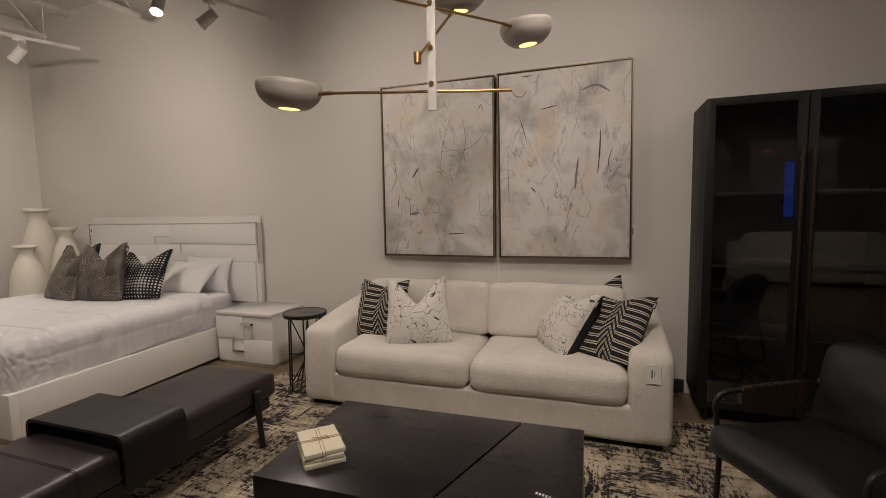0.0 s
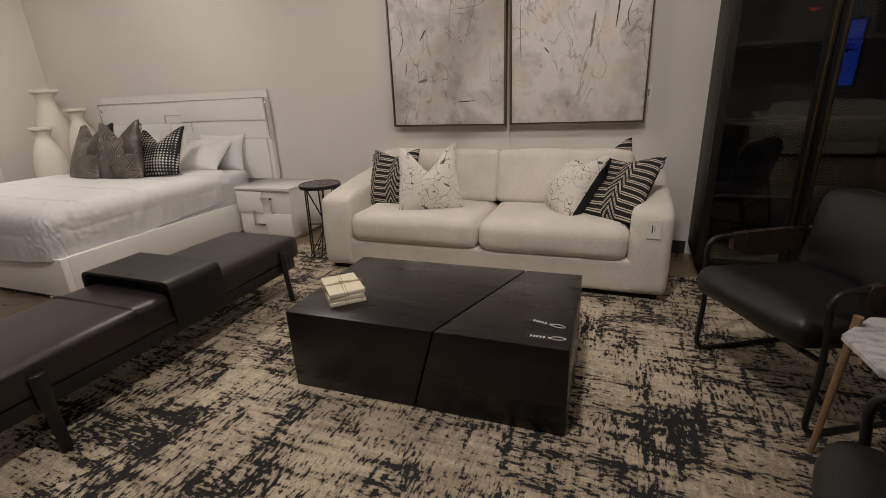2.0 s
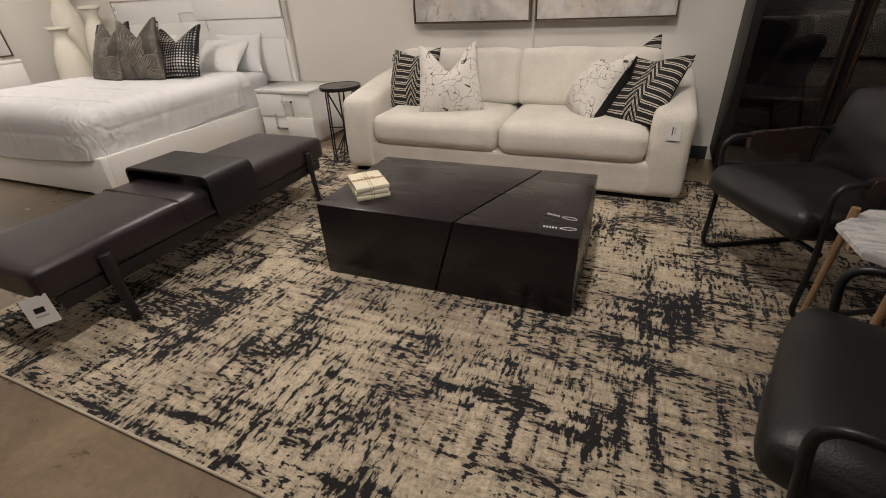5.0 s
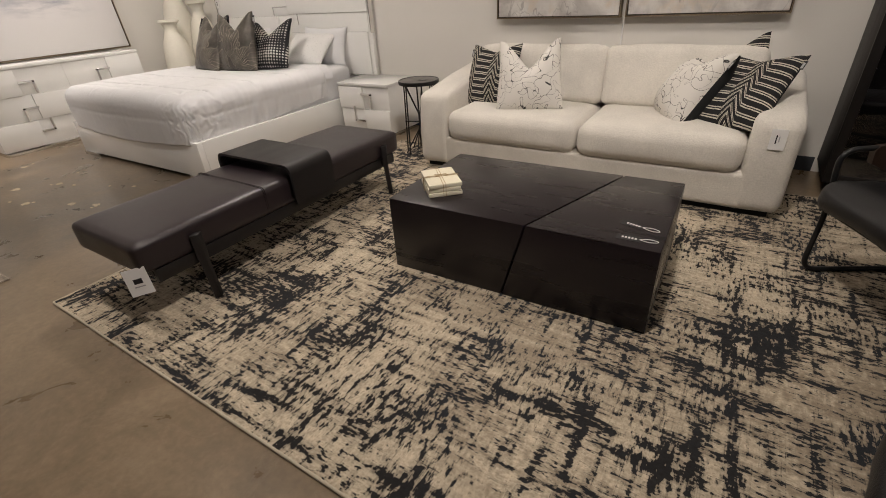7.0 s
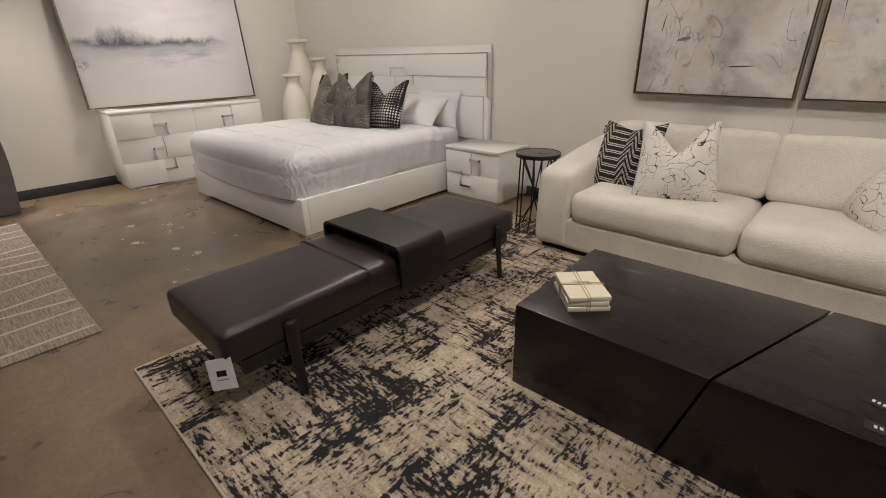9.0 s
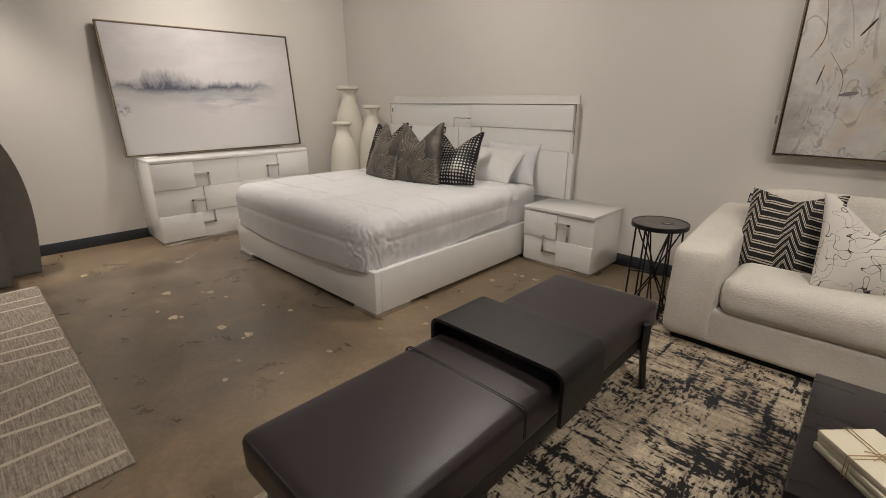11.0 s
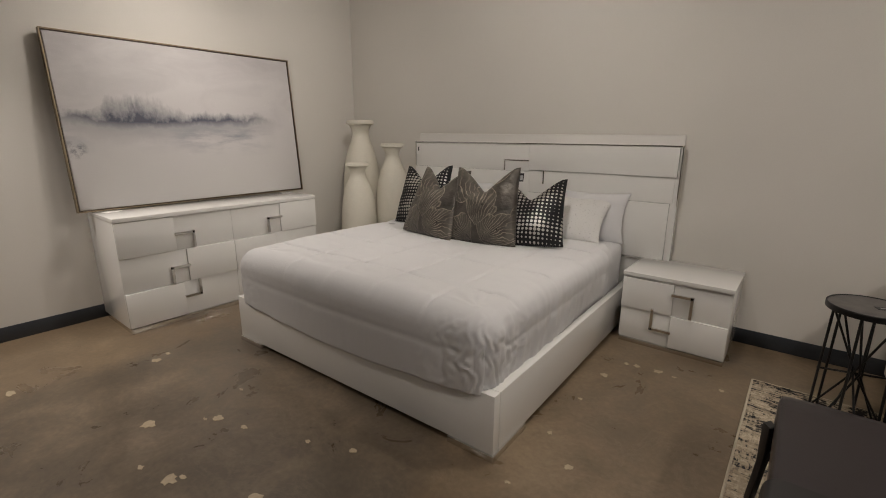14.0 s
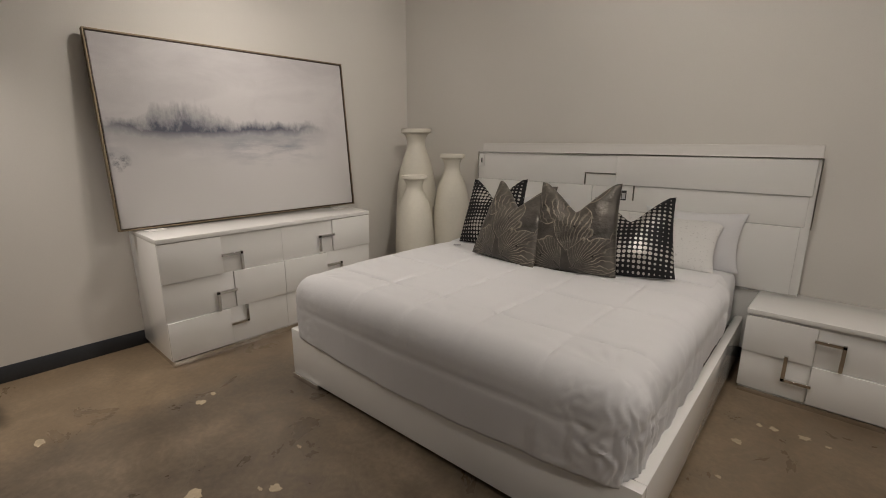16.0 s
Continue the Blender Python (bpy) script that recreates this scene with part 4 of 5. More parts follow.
def drum_table():
    t = thing("side_table", "round dark-topped side table on crossed black wire legs", "side table", (-1.975, 3.40, 0.0))
    r, h = 0.165, 0.612
    part("top", lathe(bmesh.new(), [(0.001, h), (r - 0.008, h), (r - 0.004, h - 0.002), (r - 0.004, h - 0.02), (0.001, h - 0.02)], 48), TABLETOP, t, "weathered grey-brown round top")
    part("rim", lathe(bmesh.new(), [(r - 0.006, h - 0.026), (r, h - 0.026), (r + 0.002, h - 0.023), (r + 0.002, h + 0.001), (r, h + 0.003), (r - 0.004, h + 0.003), (r - 0.006, h), (r - 0.006, h - 0.026)], 48), STEEL, t, "black metal rim")
    for k in range(6):
        a, b = 2 * math.pi * k / 6 + 0.25, 2 * math.pi * (k + (1 if k % 2 == 0 else -1) * 1.55) / 6 + 0.25
        top = (0.135 * math.cos(a), 0.135 * math.sin(a), h - 0.024)
        part("leg", tube(bmesh.new(), [top, (0.15 * math.cos(a), 0.15 * math.sin(a), 0.0)], 0.006, 8), STEEL, t)
        part("brace", tube(bmesh.new(), [top, (0.15 * math.cos(b) * 0.1, 0.15 * math.sin(b) * 0.1, 0.27), (0.15 * math.cos(a + 2.6), 0.15 * math.sin(a + 2.6), 0.01)], 0.005, 8), STEEL, t)
    bm = bmesh.new()
    tube(bm, [(0.15 * math.cos(2 * math.pi * k / 6 + 0.25), 0.15 * math.sin(2 * math.pi * k / 6 + 0.25), 0.27) for k in (0, 3)], 0.005, 8)
    part("stretcher", bm, STEEL, t)
    c = thing("swing_tag", "dark card tag lying on the side table", "tag", (-1.93, 3.395, h + 0.0005), 20)
    part("card", block(-0.035, 0.035, -0.02, 0.02, 0, 0.002), INK, c)
    part("print", block(-0.02, 0.02, -0.006, 0.006, 0.002, 0.0026), INKGREY, c)


drum_table()


def armchair(at, turn):
    """Tube-framed easy chair: origin on the floor, middle of the front; faces -y."""
    c = thing("armchair", "black leather armchair with black tube frame, leather-wrapped arms", "armchair", at, turn, "lounge armchairs")
    w = 0.61
    for sx in (-1, 1):
        x = sx * w / 2
        loop = [(x, 0.50, 0.012), (x, 0.0, 0.012), (x, 0.015, 0.30), (x, -0.02, 0.59), (x, 0.50, 0.60), (x, 0.62, 0.012), (x, 0.48, 0.012)]
        part("side_frame", tube(bmesh.new(), fillet(loop, 0.075, 7), 0.0115, 12), STEEL, c)
        # leather sling from the arm to the seat
        pts = [(0.115, 0.604), (0.40, 0.609), (0.43, 0.59), (0.41, 0.50), (0.30, 0.485), (0.18, 0.492), (0.105, 0.53), (0.10, 0.585)]
        part("arm_strap", prism(bmesh.new(), pts, "x", x - 0.0145, x + 0.0145), STRAP, c, "brown leather arm sling")
        for y in (0.17, 0.265, 0.36):
            part("stitch_band", block(x - 0.0165, x + 0.0165, y - 0.005, y + 0.005, 0.496, 0.610), BLACKFAB, c)
    for y, z in ((0.03, 0.31), (0.56, 0.29)):
        part("cross_tube", tube(bmesh.new(), [(-w / 2, y, z), (w / 2, y, z)], 0.0105, 10), STEEL, c)
    bm = rounded(w - 0.03, 0.61, 0.13, 0.055, 0.026, 17, 0.016, 5, (0, 0.0, 0.0), 0.014)
    bmesh.ops.transform(bm, matrix=pose(0, 0.225, 0.328, -4), verts=bm.verts)
    part("seat_cushion", bm, LEATHER, c)
    bm = rounded(w - 0.032, 0.13, 0.39, 0.055, 0.022, 17, 0.018, 8, (0, 0, 0), 0.02)
    bmesh.ops.transform(bm, matrix=pose(0, 0.475, 0.40, -13), verts=bm.verts)
    part("back_cushion", bm, LEATHER, c)
    bm = tube(bmesh.new(), fillet([(-w / 2, 0.50, 0.595), (-w / 2 + 0.03, 0.60, 0.74), (w / 2 - 0.03, 0.60, 0.74), (w / 2, 0.50, 0.595)], 0.06, 6), 0.0105, 10)
    part("back_frame", bm, STEEL, c)
    return c


armchair((0.8725, 2.340, 0.011), -61.3)
armchair((0.825, 1.20, 0.011), -107)

mt = thing("side_table", "octagonal marble side table on slanted wooden stick legs", "side table", (1.235, 1.84, 0.011), 6)
oct_pts = [(0.255 * math.cos(math.pi / 8 + k * math.pi / 4), 0.255 * math.sin(math.pi / 8 + k * math.pi / 4)) for k in range(8)]
bm = prism(bmesh.new(), oct_pts, "z", 0.50, 0.522)
bmesh.ops.bevel(bm, geom=bm.edges[:], offset=0.003, segments=2, affect="EDGES")
part("top", bm, MARBLE, mt)
for k in range(4):
    a = math.pi / 4 * 0.5 + k * math.pi / 2 + 0.4
    c, s = math.cos(a), math.sin(a)
    part("leg", tube(bmesh.new(), [(0.235 * c, 0.235 * s, 0.552), (0.262 * c, 0.262 * s, 0.0)], 0.013, 12, 1.0, 0.010), OAK, mt)
bm = tube(bmesh.new(), [(-0.23, 0, 0.488), (0.23, 0, 0.488)], 0.011, 8)
tube(bm, [(0, -0.23, 0.488), (0, 0.23, 0.488)], 0.011, 8)
part("stretcher", bm, OAK, mt)


def cabinet():
    c = thing("display_cabinet", "tall dark wood cabinet with two smoked glass doors", "cabinet", (1.345, 3.64, 0.0))
    w, d, z0, z1 = 1.03, 0.46, 0.10, 2.035
    for sx in (-1, 1):
        part("side_panel", block(*sorted((sx * w / 2, sx * (w / 2 - 0.03))), 0.022, d, z0, z1, 0.003), CABWOOD, c)
        for y in (0.06, d - 0.05):
            part("leg", tube(bmesh.new(), [(sx * (w / 2 - 0.06), y, z0), (sx * (w / 2 - 0.05), y, 0.0)], 0.02, 12, 1.0, 0.013), BLACKWOOD, c)
    part("top", block(-w / 2 + 0.03, w / 2 - 0.03, 0.022, d, z1 - 0.03, z1 - 0.001, 0.003), CABWOOD, c)
    part("bottom", block(-w / 2 + 0.03, w / 2 - 0.03, 0.022, d, z0, z0 + 0.03, 0.003), CABWOOD, c)
    part("back_panel", block(-w / 2 + 0.03, w / 2 - 0.03, d - 0.012, d, z0 + 0.03, z1 - 0.03), BLACKWOOD, c)
    for z in (0.55, 1.0, 1.45):
        part("shelf", block(-w / 2 + 0.03, w / 2 - 0.03, 0.06, d - 0.013, z, z + 0.02, 0.002), BLACKWOOD, c)
    for sx in (-1, 1):
        a, b = sorted((sx * 0.002, sx * (w / 2)))
        door = part("door", bmesh_frame(a, b, z0, z1, 0.05), DOORWOOD, c, "dark wood door frame")
        part("pane", block(a + 0.05, b - 0.05, 0.008, 0.013, z0 + 0.05, z1 - 0.05), GLASS, door, "smoked glass pane").visible_shadow = False
        hx = sx * 0.028
        hd = part("handle", tube(bmesh.new(), [(hx, -0.028, 0.40), (hx, -0.028, 1.71)], 0.007, 10), AGEDBRASS, door, "long brass bar handle")
        for z in (0.46, 1.65):
            part("handle_post", tube(bmesh.new(), [(hx, -0.026, z), (hx, 0.001, z)], 0.006, 8), AGEDBRASS, door)


def bmesh_frame(a, b, z0, z1, t):
    bm = block(a, a + t, 0.0, 0.021, z0, z1, 0.003)
    box(bm, b - t, b, 0.0, 0.021, z0, z1, 0.003)
    box(bm, a + t, b - t, 0.001, 0.02, z0, z0 + t, 0.003)
    box(bm, a + t, b - t, 0.001, 0.02, z1 - t, z1, 0.003)
    return bm


cabinet()


def picture(name, label, w, h, depth, canvas, face, inner, m, marks=()):
    """A floater-framed canvas: origin at the middle of its back, facing -y."""
    p = new(name)
    tagged(p, label, "painting")
    p.matrix_world = m
    cv = part("canvas", block(-w / 2 + 0.016, w / 2 - 0.016, -depth + 0.008, -0.004, -h / 2 + 0.016, h / 2 - 0.016, 0.003), canvas, p)
    for nm, mt_, t0, t1, dp in (("frame", face, 0.0, 0.008, depth), ("inner_frame", inner, 0.008, 0.0135, depth - 0.004)):
        bm = bmesh.new()
        for sx in (-1, 1):
            a, b = sorted((sx * (w / 2 - t0), sx * (w / 2 - t1)))
            box(bm, a, b, -dp, 0.0, -h / 2 + t0, h / 2 - t0, 0.0008, 1)
            a, b = sorted((sx * (h / 2 - t0), sx * (h / 2 - t1)))
            box(bm, -w / 2 + t1, w / 2 - t1, -dp, 0.0, a, b, 0.0008, 1)
        part(nm, bm, mt_, p)
    for k, (pts, mm) in enumerate(marks):
        line = [((u - 0.5) * (w - 0.05), (v - 0.5) * (h - 0.05)) for u, v in pts]
        paint = SMOKE if mm > 8 else UMBER if mm > 4.8 else CHARCOAL
        part("paint_stroke", ribbon(bmesh.new(), line, mm / 1000, -depth + 0.0074, -depth + 0.009), paint, cv)
    return p


def ribbon(bm, pts, w, y0, y1):
    """A flat stroke of paint through (x, z) points, pointed at both ends."""
    pts = [Vector((a, 0, b)) for a, b in pts]
    fine = []
    p = [pts[0], *pts, pts[-1]]
    for i in range(1, len(p) - 2):
        for k in range(8):
            t = k / 8
            fine.append(0.5 * (2 * p[i] + (p[i + 1] - p[i - 1]) * t + (2 * p[i - 1] - 5 * p[i] + 4 * p[i + 1] - p[i + 2]) * t * t + (3 * p[i] - p[i - 1] - 3 * p[i + 1] + p[i + 2]) * t ** 3))
    fine.append(pts[-1])
    rows = []
    for i, q in enumerate(fine):
        d = (fine[min(i + 1, len(fine) - 1)] - fine[max(i - 1, 0)]).normalized()
        s = Vector((-d.z, 0, d.x))
        u = i / (len(fine) - 1)
        k = w * (0.25 + 0.75 * math.sin(math.pi * u)) * (1 + 0.5 * noise.noise(q * 30))
        rows.append([bm.verts.new((q.x + s.x * k * e, y, q.z + s.z * k * e)) for e, y in ((-1, y0), (1, y0), (1, y1), (-1, y1))])
    for a, b in zip(rows, rows[1:]):
        for j in range(4):
            bm.faces.new((a[j], a[(j + 1) % 4], b[(j + 1) % 4], b[j]))
    bm.faces.new(rows[0])
    bm.faces.new(list(reversed(rows[-1])))
    return bm


CHARCOAL = plain("charcoal_paint", (0.085, 0.072, 0.068), 0.8, grain=160, vary=0.4, bump=0.3)
SMOKE = plain("smoke_grey_paint", (0.22, 0.205, 0.205), 0.8, grain=120, vary=0.3, bump=0.3)
UMBER = plain("umber_paint", (0.06, 0.035, 0.028), 0.8, grain=120, vary=0.4, bump=0.3)
# (u, v) of a mark's points on the canvas, from its lower corner; half width in mm
MARKS_A = [
    (((0.66, 0.84), (0.57, 0.66), (0.53, 0.44)), 1.3), (((0.74, 0.81), (0.77, 0.64), (0.67, 0.43)), 1.6), (((0.33, 0.52), (0.27, 0.46)), 6.0),
    (((0.08, 0.61), (0.11, 0.47), (0.06, 0.39)), 2.4), (((0.15, 0.41), (0.24, 0.31), (0.24, 0.22)), 1.5), (((0.89, 0.37), (0.90, 0.24), (0.98, 0.23)), 1.2),
    (((0.86, 0.74), (0.93, 0.70), (0.80, 0.62), (0.54, 0.61)), 1.5), (((0.59, 0.12), (0.76, 0.125)), 4.5), (((0.89, 0.83), (0.91, 0.86), (0.93, 0.82)), 2.0),
    (((0.14, 0.36), (0.12, 0.28)), 3.5), (((0.24, 0.24), (0.33, 0.25)), 11.0), (((0.45, 0.22), (0.50, 0.16), (0.50, 0.11)), 1.4),
]
MARKS_B = [
    (((0.79, 0.67), (0.785, 0.55), (0.77, 0.44)), 5.0), (((0.625, 0.53), (0.61, 0.44), (0.60, 0.36)), 9.0), (((0.15, 0.78), (0.19, 0.70), (0.22, 0.62)), 3.2),
    (((0.22, 0.77), (0.12, 0.66), (0.09, 0.58)), 1.2), (((0.63, 0.76), (0.57, 0.63)), 1.2), (((0.06, 0.60), (0.06, 0.44), (0.07, 0.29)), 2.0),
    (((0.60, 0.35), (0.54, 0.21), (0.54, 0.10)), 1.4), (((0.66, 0.35), (0.72, 0.27), (0.68, 0.21), (0.58, 0.25)), 1.3), (((0.33, 0.80), (0.47, 0.815)), 4.0),
    (((0.25, 0.38), (0.29, 0.35)), 5.0), (((0.88, 0.57), (0.85, 0.50), (0.87, 0.44)), 3.0), (((0.46, 0.41), (0.465, 0.37)), 2.2), (((0.18, 0.985), (0.27, 0.985)), 4.0),
    (((0.64, 0.88), (0.76, 0.90), (0.86, 0.86)), 9.0),
]
ZP = 1.722
picture("painting", "tall abstract canvas in pale greys with charcoal marks", 1.0, 1.45, 0.055, abstract_canvas(0.0), GOLDFRAME, FRAMEDARK, marks=MARKS_A, m=pose(-1.083, 4.10, ZP, 0, 0.3, 0))
picture("painting", "tall abstract canvas in greys and dusty pink", 0.995, 1.45, 0.055, abstract_canvas(7.3), GOLDFRAME, FRAMEDARK, marks=MARKS_B, m=pose(-0.058, 4.10, ZP + 0.002, 0, -0.2, 0))
for x, z, lab in ((0.452, 1.21, "paper tag hanging beside the painting"), (-1.615, 1.22, "paper tag hanging beside the painting")):
    t = thing("price_tag", lab, "tag", (x, 4.128, z))
    part("card", block(-0.018, 0.018, -0.003, 0.0, -0.06, 0.05), CARD, t)
    part("print", block(-0.006, 0.006, -0.004, -0.0032, -0.03, 0.02), INKGREY, t)
cord = part("hanging_cord", tube(bmesh.new(), [(-0.575, 4.122, 1.0), (-0.577, 4.122, 0.82), (-0.574, 4.122, 0.70)], 0.006, 8), CARD)
tagged(cord, "white cord hanging down the wall below the paintings", "cord")


def mobile_lamp():
    l = thing("chandelier", "mobile chandelier with grey bowl shades and brass arms", "chandelier", (-0.475, 2.40, 0.0))
    part("stem", block(-0.021, 0.021, -0.007, 0.007, 1.85, 3.2, 0.003), WHITEMETAL, l, "flat white hanging bar")
    part("ceiling_rod", tube(bmesh.new(), [(0, 0, 3.2), (0, 0, ZC - 0.03)], 0.006, 8), BRASS, l)
    part("canopy", lathe(bmesh.new(), [(0.001, ZC - 0.03), (0.06, ZC - 0.03), (0.06, ZC), (0.001, ZC)], 24), BRASS, l)

    def shade(at, r, tilt):
        prof = smooth_profile([(0.052, -0.060), (r * 0.62, -0.049), (r * 0.90, -0.012), (r, 0.030), (r * 0.99, 0.052)], 6)
        inner = [(max(0.05, a - 0.003), b + 0.003) for a, b in reversed(prof)]
        bm = bmesh.new()
        rings = []
        for rr, z in prof + inner[:-1] + [prof[0]]:
            rings.append([bm.verts.new((rr * math.cos(q), rr * math.sin(q), z)) for q in (2 * math.pi * j / 40 for j in range(40))])
        for a, b in zip(rings, rings[1:]):
            for j in range(40):
                bm.faces.new((a[j], a[(j + 1) % 40], b[(j + 1) % 40], b[j]))
        bmesh.ops.remove_doubles(bm, verts=bm.verts, dist=0.0002)
        m = pose(*at, *tilt)
        bmesh.ops.transform(bm, matrix=m, verts=bm.verts)
        sh = part("shade", bm, LAMPGREY, l, "warm grey metal bowl shade")
        bm = lathe(bmesh.new(), [(0.001, -0.056), (0.0505, -0.056), (0.0505, -0.052), (0.001, -0.052)], 28)
        bmesh.ops.transform(bm, matrix=m, verts=bm.verts)
        part("diffuser", bm, LITGOLD, sh, "glowing yellow diffuser")

    # arm: inner end of the shade, far end, shade, radius, tilt
    arms = [
        ((-0.52, -0.10, 1.955), (0.355, 0.10, 1.925), (-0.672, -0.13, 1.95), 0.15, (0, 4, 0)),
        ((0.008, 0.27, 2.37), (-0.015, -0.13, 2.04), (0.01, 0.37, 2.475), 0.15, (8, 0, 0)),
        ((0.23, 0.56, 2.385), (-0.145, -0.30, 2.255), (0.305, 0.71, 2.375), 0.145, (4, -6, 0)),
    ]
    for a, b, c, r, tilt in arms:
        part("arm", tube(bmesh.new(), [c, a, b], 0.0065, 10), BRASS, l, "slim brass arm")
        part("sleeve", tube(bmesh.new(), [Vector(a).lerp(Vector(c), 0.15), Vector(a).lerp(Vector(b), 0.06)], 0.009, 10), BRASS, l)
        shade(c, r, tilt)
    bm = lathe(bmesh.new(), [(0.001, -0.006), (0.029, -0.006), (0.031, -0.003), (0.031, 0.003), (0.029, 0.006), (0.001, 0.006)], 24)
    bmesh.ops.transform(bm, matrix=pose(0.372, 0.10, 1.922, 90, 0, 15), verts=bm.verts)
    part("counterweight", bm, LAMPGREY, l, "flat grey disc counterweight")
    part("counterweight", tube(bmesh.new(), [(-0.015, -0.13, 2.02), (-0.015, -0.13, 2.065)], 0.016, 14), BRASS, l)
    for z in (1.965, 2.12, 2.31):
        part("joint", tube(bmesh.new(), [(0, 0.016, z), (0, -0.016, z)], 0.012, 14), BRASS, l)


mobile_lamp()


# ---- bedroom ----
def lacquer_front(parent, panels, pulls, y, name="drawer_front"):
    """Proud and recessed lacquer fronts on the face y (local), and angular chrome pulls."""
    for x0, x1, z0, z1, out in panels:
        part(name, block(x0 + 0.0015, x1 - 0.0015, y - out, y, z0 + 0.0015, z1 - 0.0015, 0.0025), LACQUER, parent)
    for pts in pulls:
        bm = bmesh.new()
        for a, b in zip(pts, pts[1:]):
            x0, x1 = sorted((a[0], b[0]))
            z0, z1 = sorted((a[1], b[1]))
            k = 0.009
            box(bm, x0 - k, x1 + k, y - 0.036, y - 0.018, z0 - k, z1 + k, 0.0015, 1)
        part("pull", bm, CHROME, parent, "angular chrome pull")


def nightstand():
    n = thing("nightstand", "white lacquer two-drawer nightstand with chrome pulls", "nightstand", (-3.165, 3.65, 0))
    w, d, h = 0.635, 0.472, 0.497
    part("plinth", block(0.008, w - 0.002, 0.004, d - 0.01, 0, 0.03, 0.002), CHROME, n, "chrome plinth")
    part("body", block(0, w, 0.018, d, 0.03, h - 0.026, 0.003), LACQUER, n)
    part("top", block(-0.002, w + 0.004, -0.004, d, h - 0.026, h, 0.003), LACQUER, n, "glossy white top")
    lacquer_front(n, [(0, 0.315, 0.25, 0.459, 0.018), (0.315, w, 0.25, 0.459, 0.005), (0, 0.315, 0.034, 0.25, 0.005), (0.315, w, 0.034, 0.25, 0.018)],
                  [[(0.315, 0.395), (0.425, 0.395), (0.425, 0.268)], [(0.205, 0.268), (0.205, 0.14), (0.318, 0.14)]], 0.018)


nightstand()


def dresser():
    """Local x runs along the wall, the front faces -y."""
    d_ = thing("dresser", "long white lacquer six-drawer dresser with chrome pulls", "dresser", (-5.82, 1.555, 0), 90)
    w, d, h = 1.585, 0.545, 0.825
    part("plinth", block(0.006, w - 0.006, 0.004, d - 0.01, 0, 0.04, 0.002), CHROME, d_, "chrome plinth")
    part("body", block(0, w, 0.018, d, 0.04, h - 0.03, 0.003), LACQUER, d_)
    part("top", block(-0.003, w + 0.003, -0.004, d, h - 0.03, h, 0.003), LACQUER, d_, "glossy white top")
    c = 0.797
    P, R = 0.018, 0.004
    z1, z2, z3, z4 = 0.044, 0.295, 0.543, 0.793
    panels = [(0, 0.37, z3, z4, P), (0.37, c, z3, z4, R), (c, 1.222, z3, z4, R), (1.222, w, z3, z4, P),
              (0, 0.43, z2, z3, R), (0.43, c, z2, z3, P), (c, 1.16, z2, z3, P), (1.16, w, z2, z3, R),
              (0, 0.385, z1, z2, P), (0.385, c, z1, z2, R), (c, 1.21, z1, z2, R), (1.21, w, z1, z2, P)]
    pulls = [[(0.37, 0.665), (0.49, 0.665), (0.49, 0.56)], [(0.315, 0.305), (0.315, 0.42), (0.43, 0.42)], [(0.49, 0.29), (0.49, 0.185), (0.385, 0.185)],
             [(1.222, 0.678), (1.10, 0.678), (1.10, 0.57)], [(1.16, 0.44), (1.28, 0.44), (1.28, 0.32)], [(1.10, 0.29), (1.10, 0.185), (1.21, 0.185)]]
    lacquer_front(d_, panels, pulls, 0.018)


dresser()

# the lake picture leans on the wall, standing on the dresser
lean = math.degrees(math.asin(0.10 / 1.2))
picture("painting", "wide misty lake canvas in pale grey, leaning on the dresser", 1.81, 1.205, 0.045, lake_canvas(), GOLDFRAME, FRAMEDARK,
        pose(-6.290, 2.374, 0.829 + 0.602, 0, 0, 90) @ pose(0, 0, 0, -lean))


